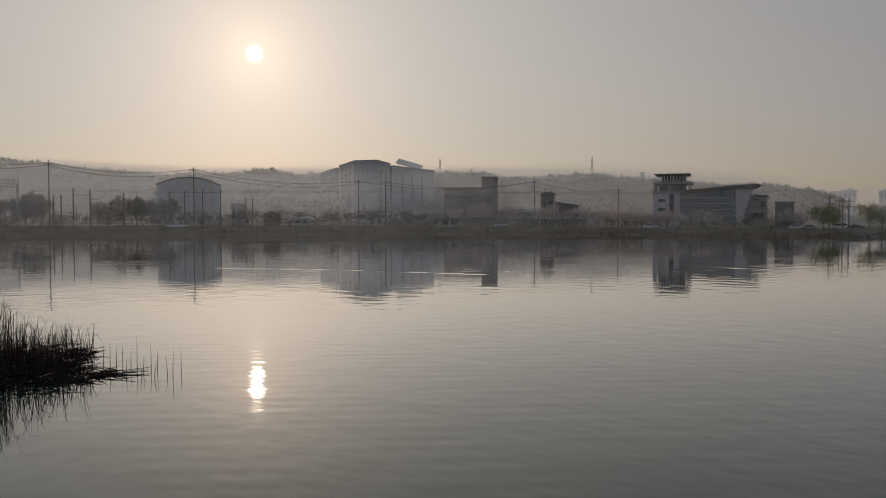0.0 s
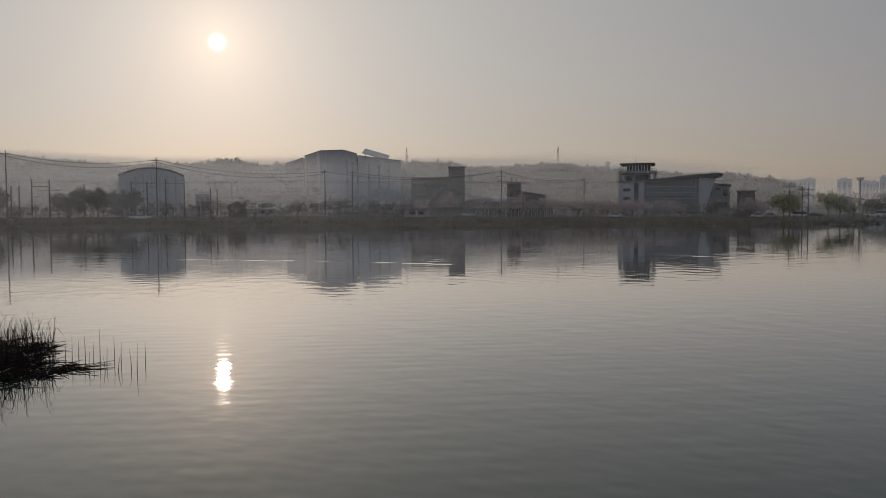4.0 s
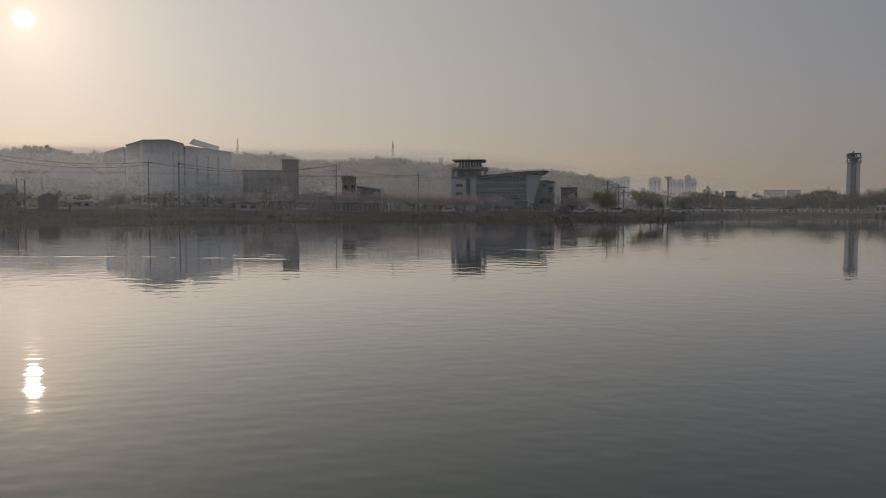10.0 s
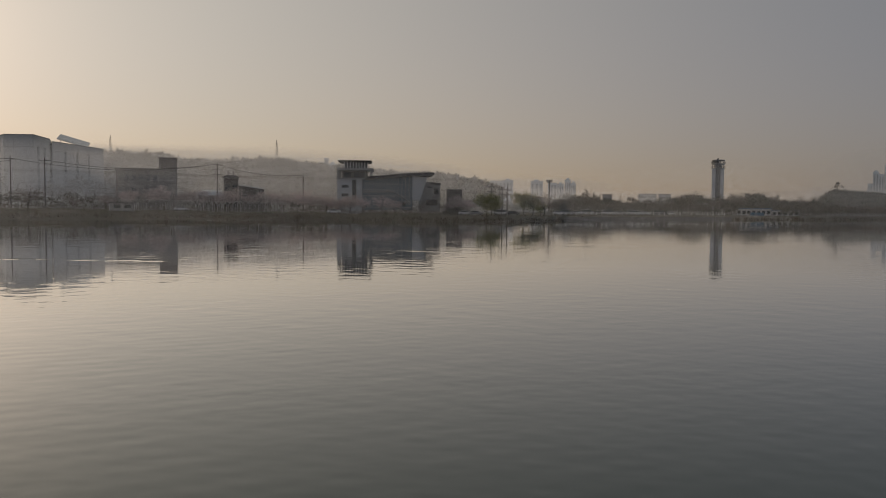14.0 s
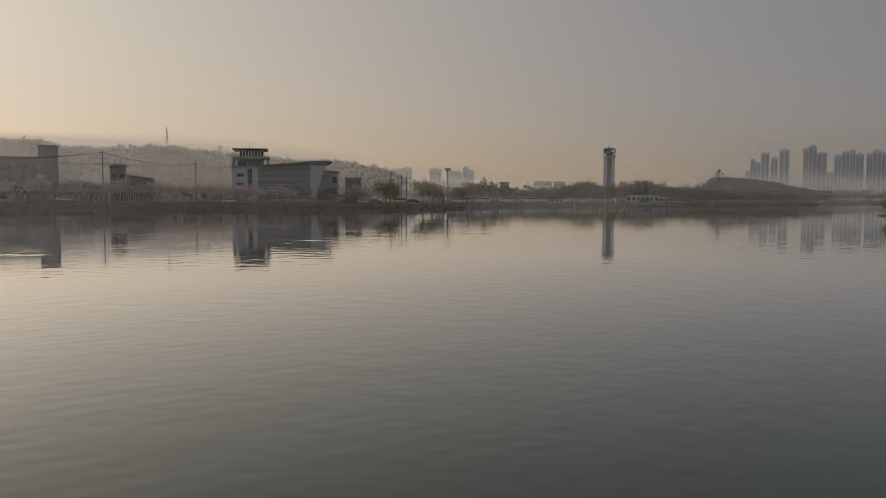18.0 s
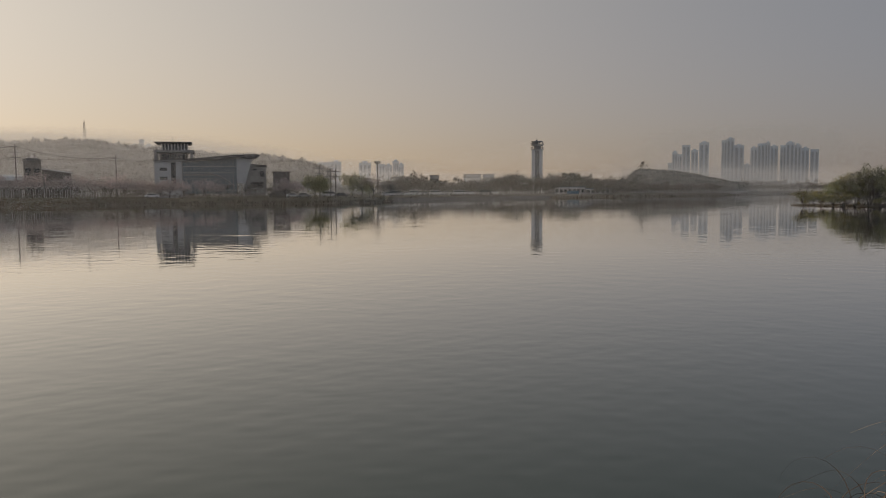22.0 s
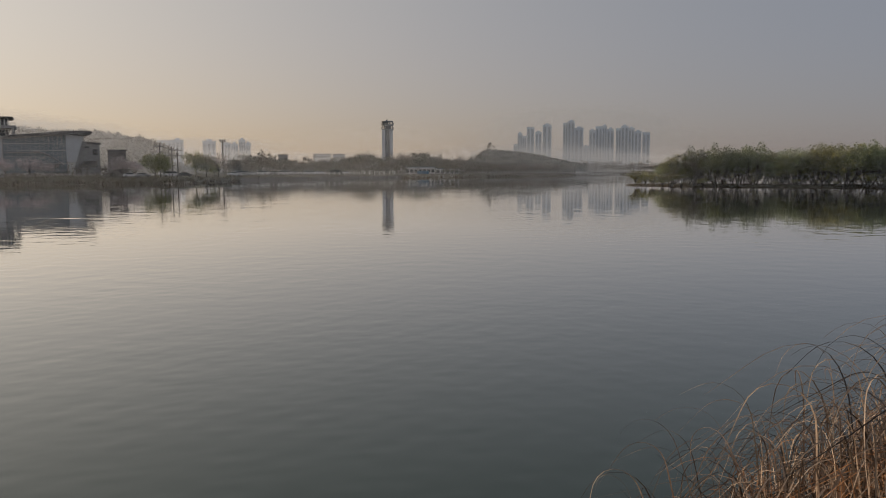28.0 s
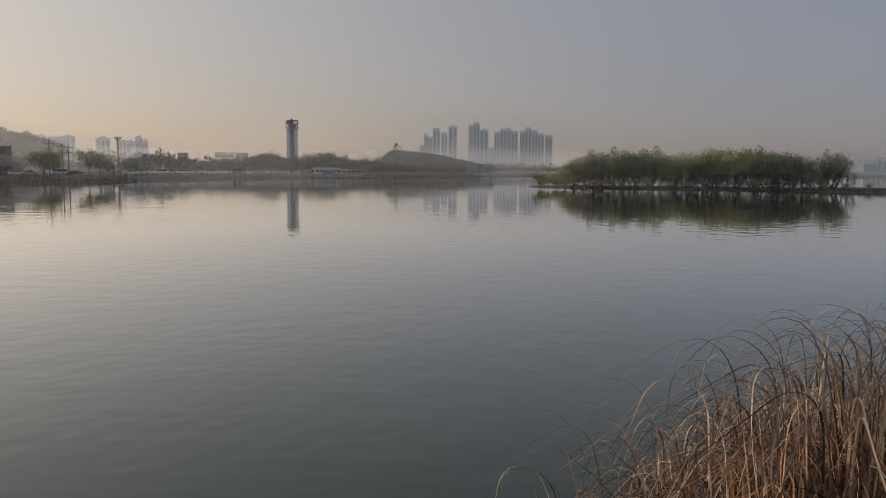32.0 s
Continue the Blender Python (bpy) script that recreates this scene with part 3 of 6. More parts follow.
scatter(pines, [(27.6, 281, .6), (22.9, 281, .7), (25.2, 276.5, .7), (26.2, 277, .6), (31.9, 281, .8), (31.0, 282, .75), (26.9, 278, .85), (26.3, 282, 1.08), (25.6, 284, .95), (24.9, 280, 1.0), (24.2, 285, .95), (23.4, 284, .95), (32.3, 285, 1.1), (31.5, 288, 1.2), (30.9, 288, 1.08), (33.4, 290, 1.1),
                (-39.5, 415, 1.0), (-40.3, 420, .85), (-29.1, 430, 1.05), (-30.0, 425, .8)], rng)
thicket = [tree("bare_tree", "grey-brown leafless tree with fine twigs", "tree", BUDS, "bare trees behind the shore", seed=80 + i, height=9.5, radius=3.4, fork=.28, limbs=7, twigs=7,
                leaves=420, leaf=0.28, trunk_r=.2) for i in range(4)]
# elevation angle of the tree tops along the park shore
PARK_TOP = along([(-46, .7), (-44.5, .73), (-42.9, .73), (-41.3, .85), (-40.7, 1.1), (-39.7, 1.15), (-38.6, 1.1), (-37.2, .9), (-36.5, 1.12), (-35.5, .9), (-34.5, .6), (-32.7, .5), (-31, .6),
                  (-29.9, .9), (-29.1, 1.25), (-28.4, .85), (-26, .6)])
spots = []
for a in np.arange(-44, -26.5, 0.42):
    d = float(shore_at(a)) + rng.uniform(35, 85)
    spots.append((a + rng.uniform(-.2, .2), d, max(.35, rng.uniform(.6, 1.0) * rise(float(PARK_TOP(a)), d) / 9.3)))
    d = float(shore_at(a)) + rng.uniform(18, 32)
    spots.append((a + rng.uniform(-.2, .2), d, rng.uniform(.32, .55)))
for a in np.arange(-20, 40, 0.9):
    spots.append((a + rng.uniform(-.4, .4), rng.uniform(290, 330), rng.uniform(.5, .85)))
scatter(thicket, spots, rng)


def woods(name, label, places, mat, seed, height=9.0, leaves=48, leaf=0.68, floor=None):
    """A wood that nobody could count: trunks and crowns of many small clumps, in one mesh."""
    r = np.random.default_rng(seed)
    kinds = []
    for i in range(6):
        (wv, wf), (lv, lf) = grow(seed * 10 + i, height, height * .40, .2, 4, 1, leaves, leaf, hang=.35, trunk_r=.15)
        kinds.append((np.vstack([np.array(wv), lv]), [tuple(f) for f in wf] + [tuple(int(x) + len(wv) for x in f) for f in lf]))
    V, F, base = [], [], 0
    for az, d, s in places:
        v, f = kinds[r.integers(0, 6)]
        t = r.uniform(0, 6.28)
        rot = np.array([[math.cos(t), -math.sin(t), 0], [math.sin(t), math.cos(t), 0], [0, 0, 1]])
        p = polar(az, d, (ground_height(az, d) if floor is None else floor) - 0.3)
        V.append(v @ rot.T * (s * np.array([1.1, 1.1, 1])) + np.array(p))
        F += [tuple(x + base for x in q) for q in f]
        base += len(v)
    return tagged(mesh_object(name, np.vstack(V), F, mat), label, "woods", kind="stuff")


spots = []
for a in np.arange(-23, 38, 0.32):
    d1 = float(crest_d(a))
    for u in (0.12, 0.26, 0.38, 0.48, 0.57, 0.65, 0.72, 0.79, 0.85, 0.9, 0.94, 0.97, 1.0, 1.02):
        d = 340 + (d1 - 340) * u + rng.uniform(-14, 14)
        spots.append((a + rng.uniform(-.15, .15), d, rng.uniform(.75, 1.2) * (1 if u < .9 else 0.92) * (d1 / 750) ** .5))
woods("hillside_woods", "grey-brown leafless woods covering the hills in haze", spots, HILLWOOD, 7, leaves=58, leaf=.85)
spots = []
for a in np.arange(-20.5, 40, 0.2):
    spots.append((a + rng.uniform(-.1, .1), rng.uniform(272, 292), rng.uniform(.28, .62)))
for a in np.arange(-44.5, -26.8, 0.14):
    spots.append((a + rng.uniform(-.1, .1), float(shore_at(a)) + rng.uniform(30, 62), rng.uniform(.3, .62)))
woods("shore_hedge", "tangled grey-brown hedge and brush behind the shore road", spots, BUDS, 12, leaves=110, leaf=.42)
spots = []
for a in np.arange(-20.5, 42, 0.11):
    spots.append((a + rng.uniform(-.05, .05), float(shore_at(a)) + rng.uniform(20.5, 25.5), rng.uniform(.1, .2)))
woods("low_hedge", "low dull hedge and weeds along the shore road", spots, BUDS, 15, leaves=60, leaf=.75)
spots = []
for a in np.arange(-45.5, -26.6, 0.13):
    d = float(shore_at(a)) + rng.uniform(55, 120)
    spots.append((a + rng.uniform(-.1, .1), d, rng.uniform(.6, .98) * rise(float(PARK_TOP(a)), d) / 9.6))
woods("park_trees", "dense dark belt of park trees behind the shore", spots, DARKBRUSH, 13, leaves=150, leaf=.4)
spots = []
for a in np.arange(-52.2, -44.2, 0.12):
    for d in range(472, 582, 12):
        spots.append((a + rng.uniform(-.06, .06), d + rng.uniform(-9, 9), rng.uniform(.48, .64)))
woods("knoll_woods", "dense dark woods on a low knoll", spots, EVERGREEN, 8, leaves=56, leaf=.95)
spots = []
for a in np.arange(-58, -42, 0.13):
    d = float(shore_at(a)) + 14
    for k in range(2):
        spots.append((a + rng.uniform(-.1, .1), d + rng.uniform(0, 40), rng.uniform(.38, .62)))
woods("shore_thicket", "pale leafless thicket along the far waterline", spots, BUDS, 9)
spots = []
for a in np.arange(-46, -28, 0.2):
    spots.append((a + rng.uniform(-.1, .1), rng.uniform(420, 640), rng.uniform(.6, 1.1)))
for a in np.arange(-58, -51.5, 0.12):
    spots.append((a + rng.uniform(-.1, .1), rng.uniform(640, 720), rng.uniform(.6, 1.0)))
woods("distant_trees", "distant hazy trees behind the park shore", spots, HILLWOOD, 10)


def shore_grass(name, label, az0, az1, count, off, tall, mat, seed):
    """Dry grass and reeds along a waterline, in one mesh of slender tufts."""
    r = np.random.default_rng(seed)
    out = []
    for _ in range(count):
        az = r.uniform(az0, az1)
        d = float(shore_at(az)) + r.uniform(*off)
        p = np.array(polar(az, d, ground_height(az, d) - .1))
        h = tall * r.uniform(.35, 1.0) * (.6 + .6 * abs(noise.noise((az * 2.3, 1.7, seed))) * 2)
        w, t = h * r.uniform(.16, .34), r.uniform(0, 6.28)
        s = np.array((math.cos(t) * w, math.sin(t) * w, 0))
        out.append([p - s, p + s, p + np.array((r.normal(0, .2) * h, r.normal(0, .2) * h, h))])
    return tagged(swarm(name, out, mat, 3), label, "grass", kind="stuff")


shore_grass("bank_grass", "rough olive and brown grass on the far bank", -27, 44, 16000, (1.5, 14), .55, GRASSBLADE, 31)
shore_grass("waterline_reeds", "fringe of dry brown reeds along the far waterline", -60, 44, 9000, (-1.0, 3.0), 1.1, DRYFRINGE, 32)

# ---- buildings on the far shore ----
def window(parent, x0, x1, y, z0, z1, frame_w=0.12, mat=None, name="window"):
    """A recessed pane with a frame round it, in a wall that looks towards -y."""
    w = part(name, box(x0, x1, y - 0.03, y + 0.1, z0, z1), mat or GLASS, parent)
    bm = bmesh.new()
    f = frame_w
    for a, b, c, d in ((x0 - f, x0, z0 - f, z1 + f), (x1, x1 + f, z0 - f, z1 + f), (x0, x1, z1, z1 + f), (x0, x1, z0 - f, z0)):
        box(a, b, y - 0.09, y + 0.08, c, d, bm)
    part("window_frame", bm, STEEL, w)
    return w


def arched_hall(az0, az1, dist, el_eave, el_peak, depth, label):
    az, w = span(az0, az1, dist)
    base = ground_height(az, dist) - 0.3
    e = thing("arched_hall", az, dist, base, label, "hall")
    ze, zp = rise(el_eave, dist) - base, rise(el_peak, dist) - base
    n = 14
    arc = [(-w / 2 + w * i / n, ze + (zp - ze) * (1 - (2 * i / n - 1) ** 2)) for i in range(n + 1)]
    part("wall", side_prism([(-w / 2, 0), (w / 2, 0)] + arc[::-1], 0, depth), PALE, e)
    over = [(x * 1.03, z + 0.15) for x, z in arc]
    part("roof", side_prism(over + [(x, z + 0.4) for x, z in over[::-1]], -0.5, depth + .5), ROOFDARK, e)
    for i in range(1, 8):
        x = -w / 2 + w * i / 8
        part("pilaster", box(x - .12, x + .12, -0.12, 0.0, 0, ze), GREY, e)
    return e


hall1 = arched_hall(23.86, 19.72, 300, 2.42, 2.95, 45, "grey arched-roof hall behind the substation")
bm = bmesh.new()
for i in range(14):  # frames and letters standing on the roof edge
    x = -7.5 + 15.5 * i / 13
    z = rise(2.95, 300) - hall1.location.z - 2.8 * (x / 10.8) ** 2 + 0.4
    h = 0.7 + 0.5 * ((i * 7) % 3) / 2
    for a, b, c, d in ((x - .4, x - .28, z, z + h), (x + .28, x + .4, z, z + h), (x - .4, x + .4, z + h - .12, z + h)):
        box(a, b, 1.0, 1.1, c, d, bm)
part("rooftop_frame", bm, STEEL, hall1)
arched_hall(16.47, 12.74, 420, 1.86, 2.5, 50, "pale arched-roof hall far behind the shore")

az, w = span(19.79, 18.26, 430)
e = thing("storehouse", az, 430, ground_height(az, 430) - .3, "low storehouse with a bright white metal roof", "building")
zt = rise(2.42, 430) - e.location.z
part("wall", box(-w / 2, w / 2, 0, 14, 0, zt), PALE, e)
part("roof", side_prism([(-w / 2 - .4, zt), (w / 2 + .4, zt), (w / 2 + .4, zt + .3), (-w / 2 - .4, zt + .55)], -1, 15), ROOFWHITE, e)


def big_building():
    """Large pale institute block: three wings that step back from its near corner."""
    e = tagged(new("institute_building"), "large pale grey institute building with a folded front", "building")
    top = 32.6
    A, B, C, D, E = [polar(a, d) for a, d in ((12.77, 471), (10.30, 380), (8.67, 375), (7.73, 397), (4.53, 440))]
    back = Vector((-0.1, 1, 0)).normalized() * 55

    def wing(points, z1, name="wall"):
        pts = [(p.x, p.y) for p in points]
        ob = part(name, prism(pts, 2, z1), PALE, e)
        cap = prism(pts, z1, z1 + 0.35)
        bmesh.ops.scale(cap, vec=(1.004, 1.004, 1), space=Matrix.Translation(-sum(points, Vector()) / len(points)), verts=cap.verts)
        part("parapet", cap, GREY, e)
        return ob

    M1, M2 = A.lerp(B, .55), A.lerp(B, .60)
    side = (C - B).normalized()
    wing([A, M1, M1 + back * .5, A + back * .5], top - .3)
    wing([M2, B, C, D, D + back * .6, M2 + back * .35], top + .4)
    d2 = D + (E - D) * 0.04
    wing([d2, E, E + back * .7, d2 + back * .7], top - .5)
    # dark joints between the wings
    for p, q in ((M1, M2), (D, d2)):
        n = back * .02
        part("recess", prism([(v.x, v.y) for v in (p + n, q + n, q + n * 6, p + n * 6)], 2, top - 1), GLASS, e, "dark glazed joint")

    def on_wall(p, q, f0, f1, z0, z1, mat, name, proud=0.12):
        a, b = p.lerp(q, f0), p.lerp(q, f1)
        out = Vector((-(q - p).y, (q - p).x, 0)).normalized()
        out = -out if out.dot(a) > 0 else out
        o = out * proud
        part(name, prism([(v.x, v.y) for v in (a + o, b + o, b - o, a - o)], z0, z1), mat, e)

    for k in range(4):  # window bands of the gable wing, storey by storey
        z = 10 + 5.2 * k
        for f0, f1 in ((.06, .26), (.30, .50)):
            on_wall(A, B, f0, f1, z, z + 2.3, BANDGLASS, "window_band")
        for f0, f1 in ((.66, .92),):
            on_wall(A, B, f0, f1, z, z + 2.3, BANDGLASS, "window_band")
    for f in (.62, .95):
        on_wall(A, B, f, f + .03, 6, top - 1, WHITE, "pilaster", .3)
    for f in (.30, .52, .74):
        on_wall(D, E, f - .06, f - .02, 8, top - 4, BANDGLASS, "window_strip")
    for f in (.22, .60):
        on_wall(C, D, f, f + .12, 8, top - 4, BANDGLASS, "window_strip")
    for f in (.3, .36):
        on_wall(B, C, f, f + .015, 6, top - 2, GREY, "joint", .06)
    for k in range(5):
        on_wall(B, C, .01, .99, 8 + 5 * k, 8.12 + 5 * k, GREY, "joint", .05)
        on_wall(D, E, .06, .99, 8 + 5 * k, 8.12 + 5 * k, GREY, "joint", .05)
    s0, s1 = polar(7.32, 412), polar(5.5, 425)
    bm = bmesh.new()
    lo = [(s0, 34.4), (s1, 31.6)]
    quad = [Vector((p.x, p.y, z)) for p, z in lo] + [Vector((p.x, p.y, z)) + Vector((0, 14, 3.2)) for p, z in lo[::-1]]
    a = [bm.verts.new(v) for v in quad]
    b = [bm.verts.new(v + Vector((0, 0, .35))) for v in quad]
    bm.faces.new(a), bm.faces.new(b[::-1])
    for i in range(4):
        bm.faces.new((a[i], b[i], b[(i + 1) % 4], a[(i + 1) % 4]))
    part("solar_canopy", bm, SOLAR, e, "slanting solar canopy on the roof")
    for f in (0.1, 0.5, 0.9):
        p = s0.lerp(s1, f) + Vector((0, 3, 0))
        part("strut", rod((p.x, p.y, top), (p.x, p.y, 34.9 - 2.8 * f), .2), STEEL, e)


big_building()


def lattice_mast(az, dist, z0, z1, label):
    e = thing("lattice_mast", az, dist, z0, label, "mast")
    h, bays = z1 - z0, 7
    legs = [[(1.5 * (1 - .72 * k / bays) * sx, 1.5 * (1 - .72 * k / bays) * sy, h * k / bays) for k in range(bays + 1)] for sx, sy in ((-1, -1), (1, -1), (1, 1), (-1, 1))]
    for leg in legs:
        part("leg", pipe(leg, .17, 4), STEEL, e)
    for i in range(4):
        bm = bmesh.new()
        a, b = legs[i], legs[(i + 1) % 4]
        for k in range(bays):
            rod(a[k], b[k + 1], .08, None, 4, bm), rod(b[k], a[k + 1], .08, None, 4, bm), rod(a[k + 1], b[k + 1], .1, None, 4, bm)
        part("bracing", bm, STEEL, e)
    part("antenna", rod((0, 0, h), (0, 0, h + 2.2), .2), STEEL, e)


lattice_mast(4.1, 742, ground_height(4.1, 742), rise(4.4, 742), "slender lattice radio mast on the wooded hill")
lattice_mast(31.1, 1180, ground_height(31.1, 1180), rise(3.95, 1180), "faint lattice mast on a far hazy hill")
lattice_mast(-6.85, 700, ground_height(-6.85, 700), rise(4.42, 700), "slender lattice radio mast on the hilltop")


def plain_house(name, az0, az1, dist, el_top, depth, mat, label, base=None, roof="flat", rows=2, cols=4, roof_mat=None, category="building"):
    az, w = span(az0, az1, dist)
    z = ground_height(az, dist) - .3 if base is None else base
    e = thing(name, az, dist, z, label, category)
    h = rise(el_top, dist) - z
    part("wall", box(-w / 2, w / 2, 0, depth, 0, h - .3), mat, e)
    if roof == "flat":
        part("roof", box(-w / 2 - .25, w / 2 + .25, -.25, depth + .25, h - .3, h), roof_mat or ROOFDARK, e)
    elif roof == "gable":
        part("roof", side_prism([(-w / 2 - .5, h - .5), (w / 2 + .5, h - .5), (0, h + w * .16)], -.5, depth + .5), roof_mat or ROOFDARK, e)
    elif roof == "hip":
        bm = bmesh.new()
        o = .6
        lo = [bm.verts.new(v) for v in ((-w / 2 - o, -o, h - .4), (w / 2 + o, -o, h - .4), (w / 2 + o, depth + o, h - .4), (-w / 2 - o, depth + o, h - .4))]
        hi = [bm.verts.new(v) for v in ((-w * .3, depth * .25, h + .5), (w * .3, depth * .25, h + .5), (w * .3, depth * .75, h + .5), (-w * .3, depth * .75, h + .5))]
        bm.faces.new(lo[::-1]), bm.faces.new(hi)
        for i in range(4):
            bm.faces.new((lo[i], lo[(i + 1) % 4], hi[(i + 1) % 4], hi[i]))
        part("roof", bm, roof_mat or ROOFDARK, e)
    for r_ in range(rows):
        for c in range(cols):
            x = -w / 2 + w * (c + .5) / cols
            zz = h * (r_ + .35) / (rows + .3)
            window(e, x - w / cols * .3, x + w / cols * .3, 0, zz, zz + h / rows * .38, .08)
    return e, w, h


d3, w3, h3 = plain_house("dark_building", 3.79, 1.08, 308, 2.42, 16, DARKWALL, "dark flat-roofed building behind blossom trees", rows=3, cols=6)
e, _, _ = plain_house("stair_tower", 1.06, -0.11, 308, 3.19, 9, DARKWALL, "dark square stair tower beside a flat-roofed building", rows=0, cols=0)
e, w, h = plain_house("hip_roof_house", -3.2, -4.2, 285, 1.98, 6, DARKWALL, "tall narrow house with a low hipped roof", roof="hip", rows=2, cols=2)
for x in (-.9, .8):
    part("chimney", box(x - .25, x + .25, 1.5, 2.1, h, h + 2.1), GREY, e)
az, w = span(-4.24, -5.96, 287)
e = thing("long_annex", az, 287, ground_height(az, 287) - .3, "low dark annex with a sloping pale-edged roof", "building")
h0, h1 = rise(1.36, 287) - e.location.z, rise(1.1, 287) - e.location.z
part("wall", side_prism([(-w / 2, 0), (w / 2, 0), (w / 2, h1), (-w / 2, h0)], 0, 9), DARKWALL, e)
part("roof", side_prism([(-w / 2 - .2, h0), (w / 2 + .3, h1), (w / 2 + .3, h1 + .35), (-w / 2 - .2, h0 + .35)], -.5, 9.5), ROOFWHITE, e)
for i in range(4):
    x = -w / 2 + w * (i + .5) / 4
    window(e, x - .6, x + .6, 0, 3.4, 5.0, .08)

az, w = span(-1.45, -3.05, 290)
e = thing("greenhouse_shed", az, 290, ground_height(az, 290) - .3, "low shed with a bright white rounded roof", "shed")
zb, zt = rise(.62, 290) - e.location.z, rise(1.02, 290) - e.location.z
part("wall", box(-w / 2, w / 2, 0, 9, 0, zb), GREY, e)
n = 8
bm = bmesh.new()
prof = [(9.4 * i / n - .2, zb + (zt - zb) * math.sin(math.pi * i / n) ** .7) for i in range(n + 1)]
a = [bm.verts.new((-w / 2 - .3, y, z)) for y, z in prof]
b = [bm.verts.new((w / 2 + .3, y, z)) for y, z in prof]
for i in range(n):
    bm.faces.new((a[i], b[i], b[i + 1], a[i + 1]))
bm.faces.new(a), bm.faces.new(b[::-1]), bm.faces.new((a[0], a[-1], b[-1], b[0]))
part("roof", bm, ROOFWHITE, e)

# small sheds by the shore road
e, w, h = plain_house("wooden_shed", 16.76, 15.58, 262, 0.55, 5, BROWNWOOD, "small brown shed with a gabled roof by the road", roof="gable", rows=1, cols=2, category="shed")
b = thing("upturned_boat", 22.6, 262, ground_height(22.6, 262), "pale upturned boat lying on the grassy bank", "boat", turn=4)
bm = bmesh.new()
keel = [(-3.6, .15, .75), (-2.6, .8, .35), (-1, 1.1, .2), (1, 1.1, .2), (2.6, .8, .35), (3.6, .15, .8)]
rim_ = [bm.verts.new((x, -w_, z)) for x, w_, z in keel] + [bm.verts.new((x, w_, z)) for x, w_, z in keel[::-1]]
top_ = [bm.verts.new((x * .9, -w_ * .35, 1.0)) for x, w_, z in keel] + [bm.verts.new((x * .9, w_ * .35, 1.0)) for x, w_, z in keel[::-1]]
for i in range(12):
    bm.faces.new((rim_[i], rim_[(i + 1) % 12], top_[(i + 1) % 12], top_[i]))
bm.faces.new(top_)
part("hull", bm, PALE, b)
for x in (-2.2, 2.2):
    part("trestle", box(x - .12, x + .12, -.7, .7, 0, .5), BROWNWOOD, b)
plain_house("white_roofed_shed", 18.95, 18.0, 300, 1.28, 6, GREY, "low shed with a bright white flat roof", rows=1, cols=3, roof_mat=ROOFWHITE, category="shed")
az, w = span(14.75, 13.5, 262)
e = thing("site_cabin", az, 262, ground_height(az, 262), "white site cabin with a flat bright roof", "cabin")
part("wall", box(-w / 2, w / 2, 0, 2.6, 0, 2.6), GREY, e)
part("roof", box(-w / 2 - .3, w / 2 + .3, -.4, 3, 2.6, 2.85), ROOFWHITE, e)
window(e, -1.8, -.6, 0, 1.0, 2.0, .08), window(e, .6, 1.8, 0, 1.0, 2.0, .08)
part("door", box(-.4, .4, -.04, .06, 0, 2.0), STEEL, e)
az, w = span(4.25, 2.6, 254)
e = thing("kiosk", az, 254, ground_height(az, 254), "low kiosk with a projecting flat roof beside the arbour", "kiosk")
part("wall", box(-w / 2 + .4, w / 2 - .4, 0, 3, 0, 2.2), GREY, e)
part("roof", box(-w / 2, w / 2, -.9, 3.4, 2.2, 2.5), ROOFDARK, e)
for x in (-w / 2 + .2, 0, w / 2 - .2):
    part("post", rod((x, -.8, 0), (x, -.8, 2.2), .07), WHITE, e)
window(e, -2.2, -.5, 0, .9, 1.8, .08), window(e, .7, 2.4, 0, .9, 1.8, .08)


